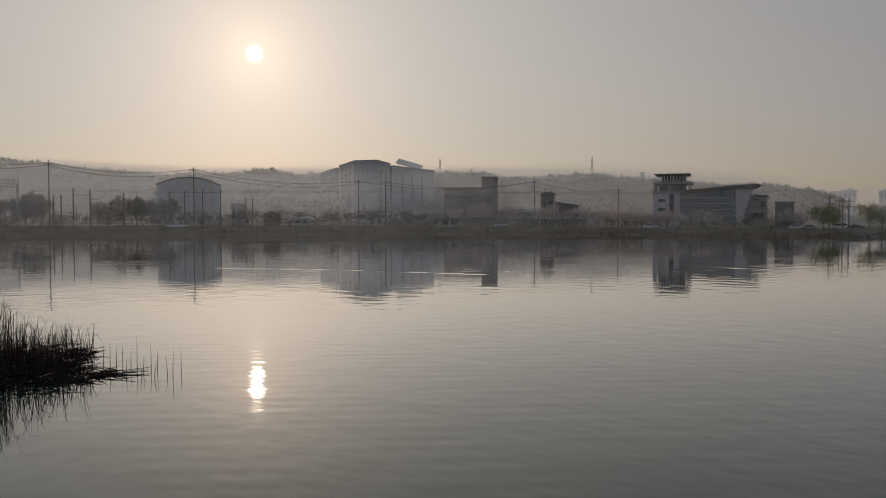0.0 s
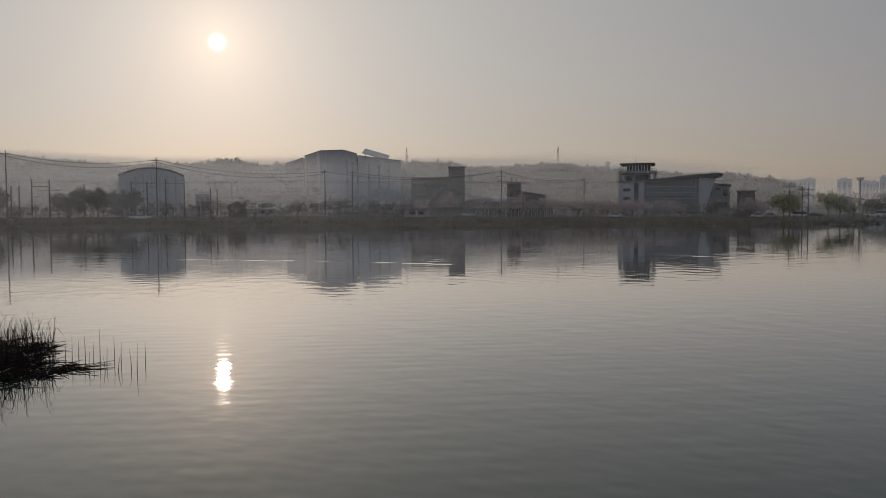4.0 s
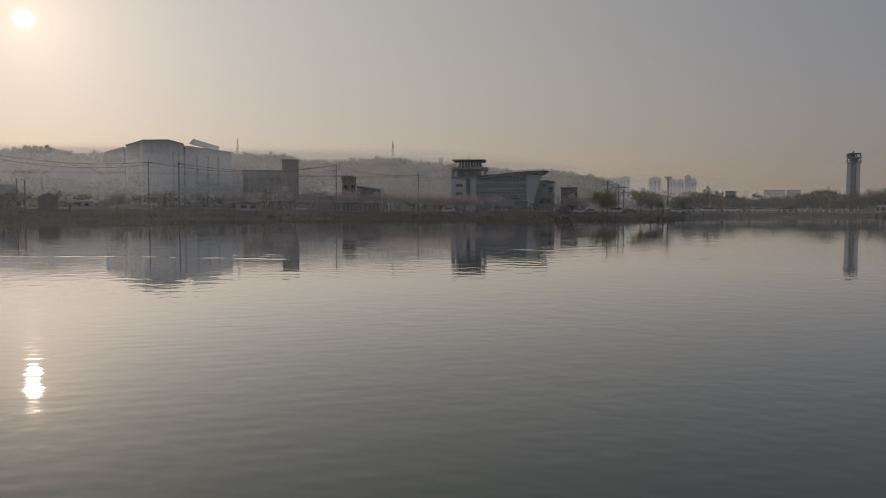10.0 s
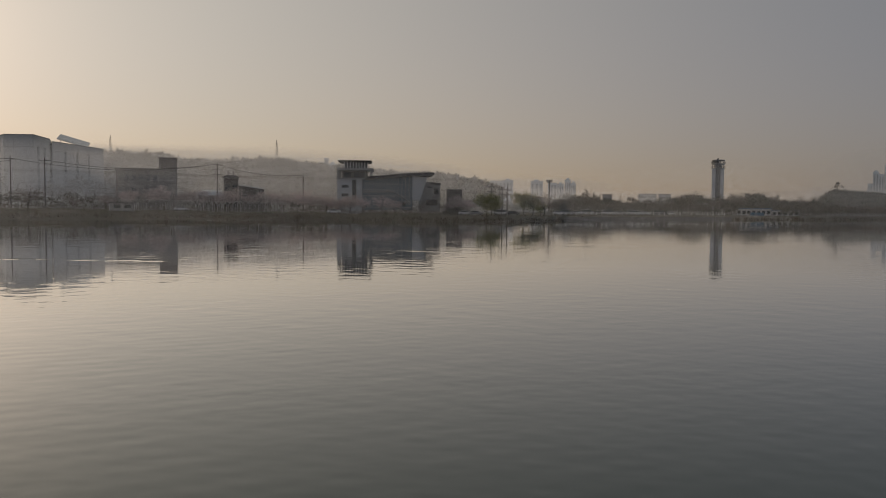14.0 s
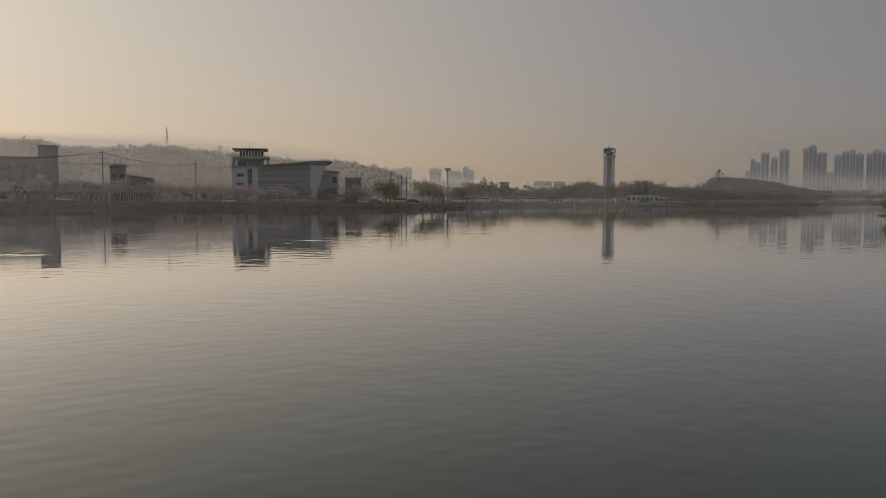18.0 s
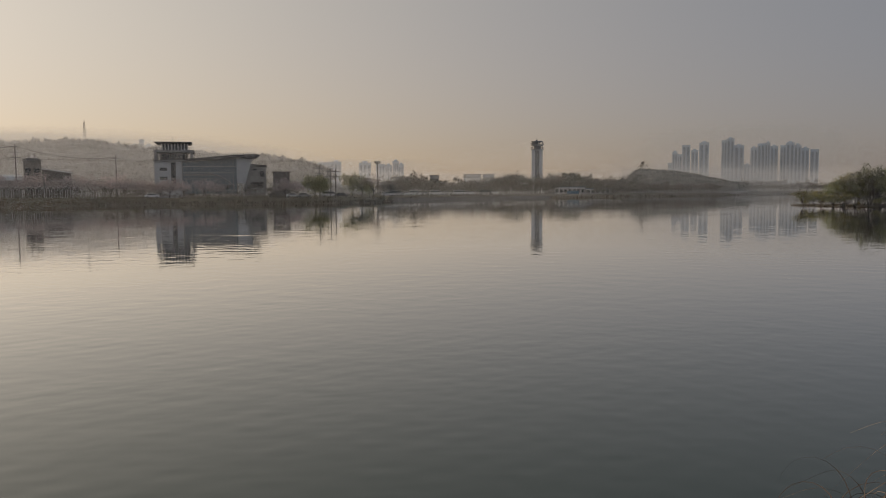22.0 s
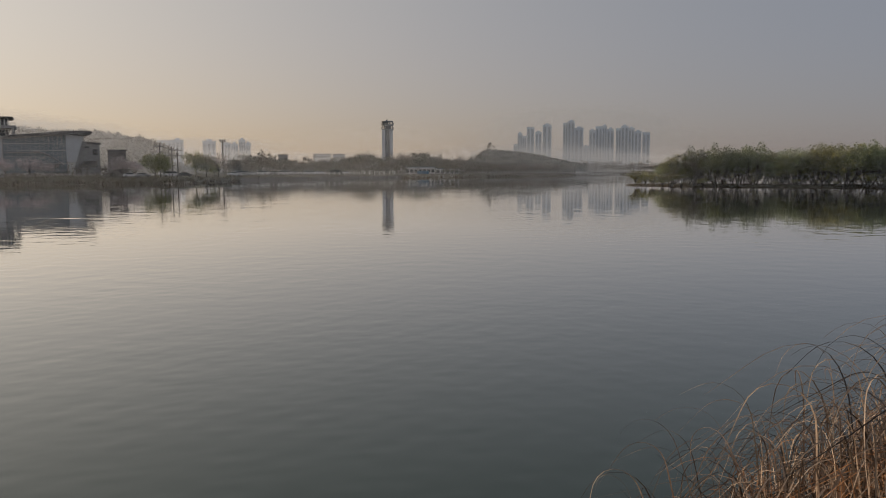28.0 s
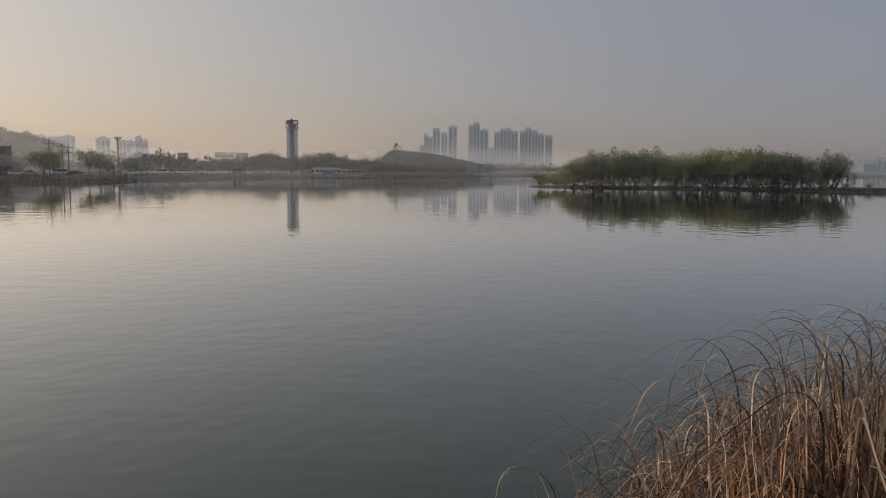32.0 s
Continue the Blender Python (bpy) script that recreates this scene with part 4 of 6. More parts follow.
def visitor_centre():
    d = 275.0
    az = -14.9
    e = thing("visitor_centre", az, d, 1.4, "pale visitor centre with lookout pavilion, glazed hall and rising roof", "building")
    base = 1.4
    X = lambda a: d * math.tan(radians(az - a))
    Z = lambda el: rise(el, d) - base
    # stair block under the pavilion
    x0, x1 = X(-11.10), X(-12.88)
    part("wall", box(x0, x1, 0, 10, 0, Z(1.97)), PALE, e, "pale rendered stair block")
    for zc in (1.40, 0.78):
        window(e, X(-11.46), X(-11.92), 0, Z(zc - .09), Z(zc + .09), .12)
    window(e, X(-12.2), X(-12.48), 0, Z(.2), Z(1.85), .1)
    # storey behind the terrace
    part("wall", box(X(-11.46), X(-13.25), 1.0, 9.5, Z(1.97), Z(2.52)), DARKWALL, e, "dark storey under the pavilion")
    for a, b in ((-11.6, -12.1), (-12.3, -13.1)):
        window(e, X(a), X(b), 1.0, Z(2.05), Z(2.45), .08)
    part("terrace", box(X(-11.05), X(-13.3), -.6, 10.6, Z(1.93), Z(2.02)), GREY, e)
    for a in (-11.2, -13.55):
        for y in (-.1, 9.8):
            part("column", box(X(a) - .35, X(a) + .35, y - .35, y + .35, Z(1.9) if a > -12 else Z(1.9), Z(2.56)), GREY, e)
    part("balcony", box(X(-11.10), X(-13.72), -.8, 10.8, Z(2.55), Z(2.72)), GREY, e)
    bm = bmesh.new()
    for i in range(21):
        x = X(-11.12) + (X(-13.7) - X(-11.12)) * i / 20
        rod((x, -.7, Z(2.72)), (x, -.7, Z(2.87)), .04, None, 4, bm)
    box(X(-11.10), X(-13.72), -.75, -.65, Z(2.865), Z(2.885), bm)
    part("railing", bm, STEEL, e)
    px0, px1 = X(-11.62), X(-13.30)
    part("pavilion_glazing", box(px0 + .2, px1 - .2, 1.4, 8.6, Z(2.73), Z(3.14)), GLASS, e, "glazed lookout storey")
    for i in range(9):
        x = px0 + (px1 - px0) * i / 8
        part("mullion", box(x - .14, x + .14, 1.2, 1.5, Z(2.72), Z(3.15)), WHITE, e)
    bm = bmesh.new()
    r0, r1 = X(-11.16), X(-13.60)
    lo = [(r0 + .5, -.2), (r1 - .5, -.2), (r1 - .5, 10.2), (r0 + .5, 10.2)]
    hi = [(r0, -.8), (r1, -.8), (r1, 10.8), (r0, 10.8)]
    va = [bm.verts.new((x, y, Z(3.13))) for x, y in lo]
    vb = [bm.verts.new((x, y, Z(3.22))) for x, y in hi]
    vc = [bm.verts.new((x * .98 + .02 * (r0 + r1) / 2, y, Z(3.27))) for x, y in hi]
    bm.faces.new(va[::-1]), bm.faces.new(vc)
    for p, q in ((va, vb), (vb, vc)):
        for i in range(4):
            bm.faces.new((p[i], p[(i + 1) % 4], q[(i + 1) % 4], q[i]))
    part("pavilion_roof", bm, ROOFDARK, e)
    part("flagpole", rod((X(-12.3), 5, Z(3.26)), (X(-12.3), 5, Z(3.72)), .07, .03), STEEL, e)
    # rising roof of the hall
    def slab(pts, y0, y1, mat, name):
        part(name, side_prism([(X(a), Z(el)) for a, el in pts], y0, y1), mat, e)
    slab([(-13.2, 1.98), (-15.2, 2.12), (-17.0, 2.22), (-17.65, 2.16), (-18.18, 2.36), (-18.0, 2.46), (-16.4, 2.40), (-14.8, 2.25), (-13.2, 2.10)], -2.5, 22, ROOFDARK, "roof")
    slab([(-12.9, 1.88), (-16.6, 2.18), (-16.6, 2.22), (-12.9, 1.98)], -.3, 20, GREY, "fascia")
    # glazed front
    g0, g1 = X(-12.92), X(-16.58)
    part("glass_front", side_prism([(g0, Z(-.3)), (g1, Z(-.3)), (g1, Z(2.17)), (g0, Z(1.87))], .6, 19), SKYTINTGLASS, e, "blue-grey glazed hall front")
    for i in range(15):
        x = g0 + (g1 - g0) * i / 14
        part("mullion", box(x - .09, x + .09, .3, .7, Z(-.3), Z(1.87) + (Z(2.17) - Z(1.87)) * i / 14), GREY, e)
    for k in range(5):
        zz = Z(-.1) + (Z(1.85) - Z(-.1)) * k / 4.6
        part("transom", box(g0, g1, .34, .62, zz - .06, zz + .06), PALE, e)
    part("gallery", box(g0 - .1, X(-15.2), -.8, .9, Z(1.0), Z(1.06)), GREY, e, "grey gallery band across the glass")
    pts = []
    for i in range(7):
        t = i / 6
        pts.append(Vector((X(-14.6) + (X(-16.4) - X(-14.6)) * t, -.9, Z(1.12) - (Z(1.12) - Z(.2)) * t ** 1.8)))
    part("ramp", pipe([tuple(p) for p in pts], .22, 6), GREY, e, "curving grey stair ramp")
    # slanting end wall
    slab([(-16.55, .45), (-17.10, .38), (-17.62, 2.12), (-16.55, 2.20)], -.8, 18, PALE, "end_wall")
    slab([(-17.08, -.4), (-18.58, -.4), (-18.58, 1.60), (-17.9, 1.66), (-17.9, 1.78), (-17.45, 1.82), (-17.2, .9)], 2, 20, GREY, "wing")
    slab([(-17.85, 1.60), (-18.66, 1.58), (-18.66, 1.70), (-17.85, 1.78)], 1.4, 21, ROOFDARK, "wing_roof")
    for a0, a1, e0, e1 in ((-17.7, -17.95, 1.35, 1.45), (-18.15, -18.45, .9, 1.3), (-17.55, -18.4, .1, .5)):
        window(e, X(a0), X(a1), 2.0, Z(e0), Z(e1), .1)
    for a in (-16.75, -17.0):
        part("column", box(X(a) - .3, X(a) + .3, 0, .6, Z(-.4), Z(.42)), PALE, e)


visitor_centre()
plain_house("pump_house", -19.04, -20.18, 272, 1.25, 7, DARKWALL, "dark boxy building beside the visitor centre", rows=0, cols=0)


def garden_arbour():
    """A tunnel of white steel hoops along the shore path."""
    for k in range(36):
        az = 3.4 - 10.9 * k / 35
        e = thing("arbour_hoop", az, 256, ground_height(az, 256), "white steel hoop of a garden arbour over the path", "arbour", "hoops of the arbour", turn=34)
        w, h = 1.35, 3.4
        arc = [(-w, 0, 0), (-w, 0, h - w)] + [(-w * math.cos(t), 0, h - w + w * math.sin(t)) for t in [math.pi * i / 8 for i in range(1, 8)]] + [(w, 0, h - w), (w, 0, 0)]
        part("hoop", pipe(arc, .05, 5), WHITE, e)
        for z in (1.1, 2.2):
            part("rail", rod((-w, 0, z), (-w, 1.0, z), .035, None, 4), WHITE, e)


garden_arbour()


# ---- poles, wires, lamps ----
def utility_pole(az, dist, top_el, label, arms=1, base=None, turn=0):
    z = ground_height(az, dist) if base is None else base
    e = thing("utility_pole", az, dist, z, label, "utility pole", "utility poles", turn=turn)
    h = rise(top_el, dist) - z
    part("pole", rod((0, 0, -.2), (0, 0, h), .20, .14, 8), POLE, e)
    for k in range(arms):
        zz = h - 1.0 - 1.6 * k
        part("crossarm", box(-1.5, 1.5, -.12, .12, zz - .12, zz + .12), STEEL, e)
        for x in (-1.15, 0.0, 1.15):
            part("insulator", rod((x, 0, zz + .08), (x, 0, zz + .42), .08, .05, 6), WHITE, e)
    return polar(az, dist, z + h - 1.0)


tops = {}
for key, az, d, el, arms in (("a", 30.5, 268, 3.94, 1), ("b", 21.46, 268, 3.72, 1), ("c", 10.0, 272, 3.0, 1), ("c2", 8.05, 272, 2.95, 1), ("d", -2.77, 275, 2.97, 3), ("e", -8.7, 275, 2.32, 1),
                              ("g", -22.32, 258, 1.69, 2), ("h", -23.09, 262, 1.47, 2), ("i", -23.45, 266, 1.45, 2), ("z", 42.0, 268, 3.9, 1)):
    tops[key] = utility_pole(az, d, el, "tall grey concrete utility pole with crossarms on the shore", arms)


def wire(a, b, sag, offset=0.0, group="overhead wires"):
    n = 14
    side = Vector((0, 0, offset))
    pts = [a.lerp(b, i / n) + side - Vector((0, 0, sag * 4 * (i / n) * (1 - i / n))) for i in range(n + 1)]
    ob = part("overhead_wire", pipe([tuple(p) for p in pts], .065, 3), CABLE)
    tagged(ob, "thin black overhead power line sagging between poles", "wire", group)


for p, q, s in (("z", "a", 1.6), ("a", "b", 2.0), ("b", "c", 2.4), ("c", "d", 2.8), ("d", "e", 1.6), ("c2", "d", 2.2), ("g", "h", .3), ("h", "i", .2)):
    wire(tops[p], tops[q], s, 0.3)
    if p in "zab":
        wire(tops[p], tops[q], s + .5, -0.5)

for az, el in ((30.25, 1.67), (29.8, 1.68), (29.08, 2.13), (28.06, 2.08), (26.0, 1.84), (23.09, 2.03), (22.09, 2.04), (20.89, 2.17), (19.68, 2.22), (17.95, 1.6), (17.5, 1.5)):
    d = 276
    z = ground_height(az, d)
    e = thing("substation_post", az, d, z, "slim dark steel post of the switchyard", "post", "switchyard posts")
    h = rise(el, d) - z
    part("post", rod((0, 0, -.2), (0, 0, h), .22, .17, 6), POLE, e)
    part("cap", box(-.3, .3, -.12, .12, h - .1, h + .12), STEEL, e)
for a, b, el in ((23.09, 19.68, 1.98), (22.09, 20.89, 1.72), (29.08, 28.06, 1.7), (28.6, 27.4, 1.45)):
    p, q = polar(a, 276, rise(el, 276)), polar(b, 276, rise(el, 276))
    tagged(part("busbar", pipe([tuple(p), tuple(q)], .09, 4), STEEL), "steel busbar between switchyard posts", "busbar", "switchyard bars")
az0 = 32.9
e = thing("switchyard_gantry", az0, 280, ground_height(az0, 280), "dark steel switchyard gantry with hanging frames", "gantry")
gh = rise(2.35, 280) - e.location.z
for x in (-3.0, 2.9):
    for dx in (-.35, .35):
        part("leg", rod((x + dx, 0, 0), (x + dx * .6, 0, gh), .2, .17, 5), STEEL, e)
    bm = bmesh.new()
    for k in range(8):
        rod((x - .35, 0, gh * k / 8), (x + .3, 0, gh * (k + 1) / 8), .05, None, 4, bm)
    part("bracing", bm, STEEL, e)
for z in (gh, gh - .8):
    part("beam", rod((-3.4, 0, z), (3.3, 0, z), .12, None, 5), STEEL, e)
for k in range(5):
    x = -2.8 + 1.4 * k
    bm = pipe([(x - .45, 0, gh), (x - .45, 0, gh + 1.5), (x + .45, 0, gh + 1.5), (x + .45, 0, gh)], .15, 4)
    part("frame", bm, STEEL, e)
    part("insulator", rod((x, 0, gh - 2.4), (x, 0, gh - .8), .12, None, 6), GREY, e)


def street_lamp(az, dist, top_el, reach=1.6):
    z = ground_height(az, dist)
    e = thing("street_lamp", az, dist, z, "grey street lamp with one curved arm beside the road", "street lamp", "street lamps")
    h = rise(top_el, dist) - z
    part("pole", rod((0, 0, -.1), (0, 0, h - .6), .11, .07, 6), STEEL, e)
    part("arm", pipe([(0, 0, h - .7), (.3, 0, h - .2), (reach * .6, 0, h), (reach, 0, h)], .05, 5), STEEL, e)
    part("lamp_head", box(reach - .1, reach + .7, -.16, .16, h - .12, h + .06), WHITE, e, bevel=.03)


for az, el in ((16.5, 1.85), (1.98, 1.6), (-4.35, 1.34), (9.6, 1.3), (-9.9, .7), (-14.3, .45), (28.9, 1.1)):
    street_lamp(az, 259, el)
street_lamp(-22.9, 262, 1.6), street_lamp(-31.5, 335, .95)


def floodlight_mast():
    d = 430
    z = ground_height(-26.47, d)
    e = thing("floodlight_mast", -26.47, d, z, "tall dark floodlight mast with a ring of lamps", "mast")
    h = rise(2.1, d) - z
    part("pole", rod((0, 0, 0), (0, 0, h - 1), .45, .28, 8), POLE, e)
    part("platform", rod((0, 0, h - 2.4), (0, 0, h - 2.0), .9, 1.2, 10), STEEL, e)
    for i in range(8):
        t = 2 * math.pi * i / 8
        x, y = 1.25 * math.cos(t), 1.25 * math.sin(t)
        part("floodlight", box(x - .35, x + .35, y - .3, y + .3, h - 1.9, h - .9), STEEL, e)


floodlight_mast()


# ---- park shore and observation tower ----
def observation_tower():
    d, az = 420.0, -38.02
    z = ground_height(az, d)
    e = thing("observation_tower", az, d, z, "tall grey concrete observation tower with two ringed decks", "tower")
    Z = lambda el: rise(el, d) - z
    bm = bmesh.new()
    for sx in (-1, 1):
        part("pier", box(sx * 2.0 - .85, sx * 2.0 + .85, -2.6, 2.6, 0, Z(2.72)), WHITE, e)
    part("core", rod((0, 0, 0), (0, 0, Z(3.1)), 2.0, 2.0, 16), GREY, e)
    for el, r in ((2.74, 3.3), (3.06, 3.35)):
        part("deck", rod((0, 0, Z(el) - .35), (0, 0, Z(el) + .25), r * .92, r, 24), PALE, e)
        bm = bmesh.new()
        for i in range(24):
            t = 2 * math.pi * i / 24
            rod((r * math.cos(t), r * math.sin(t), Z(el)), (r * math.cos(t), r * math.sin(t), Z(el) + 1.2), .05, None, 4, bm)
            t2 = 2 * math.pi * (i + 1) / 24
            rod((r * math.cos(t), r * math.sin(t), Z(el) + 1.2), (r * math.cos(t2), r * math.sin(t2), Z(el) + 1.2), .05, None, 4, bm)
        part("railing", bm, STEEL, e)
    for i in range(8):
        t = 2 * math.pi * (i + .5) / 8
        part("column", rod((2.9 * math.cos(t), 2.9 * math.sin(t), Z(2.74)), (2.9 * math.cos(t), 2.9 * math.sin(t), Z(3.30)), .16, None, 6), GREY, e)
    part("cabin", rod((-1.1, 0, Z(3.06)), (-1.1, 0, Z(3.34)), 1.7, 1.7, 12), GREY, e)
    part("roof", rod((0, 0, Z(3.29)), (0, 0, Z(3.35)), 3.2, 3.0, 24), GREY, e)
    part("vane", prism([(-.9, -.1), (.1, -.1), (.1, .1), (-.9, .1)], Z(3.35), [Z(3.37), Z(3.5), Z(3.5), Z(3.37)]), STEEL, e)
    part("antenna", rod((-.3, 0, Z(3.35)), (-.3, 0, Z(3.58)), .06), STEEL, e)


observation_tower()
plain_house("park_house", -30.25, -30.92, 455, .97, 10, GREY, "small flat-roofed house among trees", rows=2, cols=2)
plain_house("park_block", -32.72, -33.98, 520, 1.02, 14, PALE, "pale low apartment block behind the park", rows=4, cols=6)
plain_house("park_block", -34.12, -34.95, 530, 1.0, 14, PALE, "pale low apartment block with a stair head", rows=4, cols=4)
e, w, h = plain_house("park_pavilion", -39.3, -41.45, 385, 0.07, 9, PALE, "low pale park pavilion with a blue roof edge", roof_mat=BLUEPAINT, rows=1, cols=7)
part("step_block", box(-w * .1, w * .3, -2.5, 0, 0, h * .45), BLUEPAINT, e)
plain_house("boathouse", -41.5, -43.2, 395, -.05, 9, PALE, "low blue and white boathouse", roof_mat=BLUEPAINT, rows=1, cols=5)
plain_house("shore_hut", -51.6, -52.25, 470, .1, 7, WHITE, "small white hut among shore thickets", rows=1, cols=3)
# white sail canopy in the park
e = thing("sail_canopy", -36.9, 372, ground_height(-36.9, 372), "white curved sail canopy in the park", "canopy")
bm = bmesh.new()
n = 8
ca = [(-3.2 + 6.4 * i / n, 6.0 - 2.2 * (i / n) + 1.6 * (2 * i / n - 1) ** 2) for i in range(n + 1)]
part("sail", side_prism([(x, z) for x, z in ca] + [(x, z + .22) for x, z in ca[::-1]], -1.4, 1.4), ROOFWHITE, e)
for x, zz in ((-3.0, 7.4), (3.0, 5.2)):
    part("post", rod((x, 0, 0), (x, 0, zz), .1), STEEL, e)


def fence(a0, a1, step, off):
    e = tagged(new("shore_fence"), "white post and rail fence along the park embankment", "fence")
    pts = []
    for a in np.arange(a0, a1, step):
        d = float(shore_at(a)) + off
        pts.append(polar(a, d, ground_height(a, d)))
    for p in pts:
        part("post", box(p.x - .11, p.x + .11, p.y - .11, p.y + .11, p.z - .1, p.z + 1.25), WHITE, e)
    for z in (.6, 1.1):
        part("rail", pipe([(p.x, p.y, p.z + z) for p in pts], .05, 4), WHITE, e)


fence(-38.5, -27.2, 0.36, 13)
# stone revetment under the park embankment
rv, rf = [], []
for i, a in enumerate(np.arange(-39, -27.4, 0.3)):
    d = float(shore_at(a))
    for r_, z in ((d - 1.5, -.4), (d - .2, 1.0), (d + .8, 1.0), (d + 1.2, .2)):
        rv.append(tuple(polar(a, r_, z)))
    if i:
        rf += [(4 * i - 4 + k, 4 * i + k, 4 * i + k + 1, 4 * i - 3 + k) for k in range(3)]
tagged(mesh_object("revetment", rv, rf, DARKWALL), "dark stone revetment along the park waterline", "embankment", kind="structure")


def car(az, dist, mat, turn, label, length=4.4, van=False):
    z = ground_height(az, dist) + .08
    e = thing("parked_van" if van else "parked_car", az, dist, z, label, "van" if van else "car", "parked cars", turn=turn)
    L, h = length / 2, 1.95 if van else 1.45
    if van:
        body = [(-L, .35), (L, .35), (L, 1.0), (L - .5, 1.15), (L - .95, h), (-L + .05, h), (-L, 1.6)]
        glass = [(L - .62, 1.12), (L - 1.0, h - .15), (-L + .3, h - .15), (-L + .3, 1.12)]
    else:
        body = [(-L, .35), (L, .35), (L, .75), (L - .9, .95), (L - 1.6, h), (-L + 1.1, h), (-L + .35, 1.0), (-L, .9)]
        glass = [(L - 1.05, .96), (L - 1.65, h - .08), (-L + 1.15, h - .08), (-L + .5, .96)]
    part("body", side_prism(body, -.85, .85), mat, e, bevel=.05)
    part("side_window", side_prism(glass, -.87, .87), GLASS, e)
    for x in (-L + .85, L - .85):
        for y in (-.82, .82):
            w = part("wheel", rod((x, y - .1, .33), (x, y + .1, .33), .33, None, 12), RUBBER, e)
            part("rim", rod((x, y - .115, .33), (x, y + .115, .33), .19, None, 8), STEEL, w)
    for y in (-.6, .6):
        part("headlight", box(L - .03, L + .03, y - .2, y + .2, .6, .78), WHITE, e)


for az, d, m, t, lab, van in ((-0.35, 259, CARWHITE, 3, "white car parked on the shore road", False), (-10.9, 258, CARWHITE, 3, "white car parked by blossom trees", False),
                              (-19.2, 262, CARDARK, 10, "dark car parked beside the visitor centre", False), (-21.2, 256, CARGREY, 0, "silver car parked under a willow", False),
                              (-20.4, 257, CARWHITE, 4, "white car parked under a willow", False), (-23.0, 268, CARWHITE, 0, "white van parked by the poles", True), (-23.9, 268, CARDARK, 4, "dark car parked near the point", False)):
    car(az, d, m, t, lab, 4.9 if van else 4.4, van)
for k, az in enumerate((-27.2, -27.8, -28.45, -29.2, -29.9, -30.7, -31.5, -32.4, -33.2, -34.3, -35.0)):
    car(az, float(shore_at(az)) + 24, (CARWHITE, CARGREY, CARWHITE, CARWHITE, CARDARK)[k % 5], 5, "pale van parked behind the embankment fence" if k % 2 else "car parked behind the embankment fence", 5.2 if k % 2 else 4.5, bool(k % 2))

# landing stage off the point
e = thing("landing_stage", -26.7, 262, 0, "low dark floating landing stage with a moored boat", "landing stage")
part("deck", box(-4.5, 4.5, -1.2, 1.2, .25, .5), BROWNWOOD, e)
for x in (-3.6, -1.2, 1.2, 3.6):
    part("float", rod((x, -1.1, .1), (x, 1.1, .1), .32, None, 8), RUBBER, e)
for x in (-4.3, 0, 4.3):
    part("post", rod((x, 1.0, .4), (x, 1.0, 1.5), .06), STEEL, e)
b = thing("moored_boat", -26.35, 258.5, 0, "small dark rowing boat beside the landing stage", "boat")
bm = bmesh.new()
hull = [(-2.2, .1, .35), (-1.4, .7, .3), (0, .85, .28), (1.4, .65, .32), (2.3, .05, .55)]
va = [bm.verts.new((x, -w, z)) for x, w, z in hull] + [bm.verts.new((x, w, z)) for x, w, z in hull[::-1]]
vb = [bm.verts.new((x * .85, -w * .6, -.15)) for x, w, z in hull] + [bm.verts.new((x * .85, w * .6, -.15)) for x, w, z in hull[::-1]]
for i in range(10):
    bm.faces.new((va[i], va[(i + 1) % 10], vb[(i + 1) % 10], vb[i]))
bm.faces.new(vb)
part("hull", bm, BROWNWOOD, b)
part("thwart", box(-.2, .2, -.7, .7, .2, .25), BROWNWOOD, b)


# ---- apartment towers ----
def apartment_block(az0, az1, dist, el, label, depth=16.0, group="distant apartment towers", bays=3, crown=True):
    crown = crown and int(az0 * 100) % 2 == 0
    az, w = span(az0, az1, dist)
    e = thing("apartment_tower", az, dist, 1.0, label, "apartment tower", group)
    h = rise(el, dist) - 1
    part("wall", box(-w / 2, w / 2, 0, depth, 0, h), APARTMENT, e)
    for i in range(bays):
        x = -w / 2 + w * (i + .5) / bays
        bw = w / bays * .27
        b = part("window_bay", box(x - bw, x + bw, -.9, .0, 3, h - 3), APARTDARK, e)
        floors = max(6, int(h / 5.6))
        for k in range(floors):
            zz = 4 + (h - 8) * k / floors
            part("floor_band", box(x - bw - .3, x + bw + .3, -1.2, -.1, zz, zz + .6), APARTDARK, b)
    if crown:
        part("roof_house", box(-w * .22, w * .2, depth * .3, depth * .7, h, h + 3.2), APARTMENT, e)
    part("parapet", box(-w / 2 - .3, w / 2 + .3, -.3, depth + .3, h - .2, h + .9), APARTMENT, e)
    return e


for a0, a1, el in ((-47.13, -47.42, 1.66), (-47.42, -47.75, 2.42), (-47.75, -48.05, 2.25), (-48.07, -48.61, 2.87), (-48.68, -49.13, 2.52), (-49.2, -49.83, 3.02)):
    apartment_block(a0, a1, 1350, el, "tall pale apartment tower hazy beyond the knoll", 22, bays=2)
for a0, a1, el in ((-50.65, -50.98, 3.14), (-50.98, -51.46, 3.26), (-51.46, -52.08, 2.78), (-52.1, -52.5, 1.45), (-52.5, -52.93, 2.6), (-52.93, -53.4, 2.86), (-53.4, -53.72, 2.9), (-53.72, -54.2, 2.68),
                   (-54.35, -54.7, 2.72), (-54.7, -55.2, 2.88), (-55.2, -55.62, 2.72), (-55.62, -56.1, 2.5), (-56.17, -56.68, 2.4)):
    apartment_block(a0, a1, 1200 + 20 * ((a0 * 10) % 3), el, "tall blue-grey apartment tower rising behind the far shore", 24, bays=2)
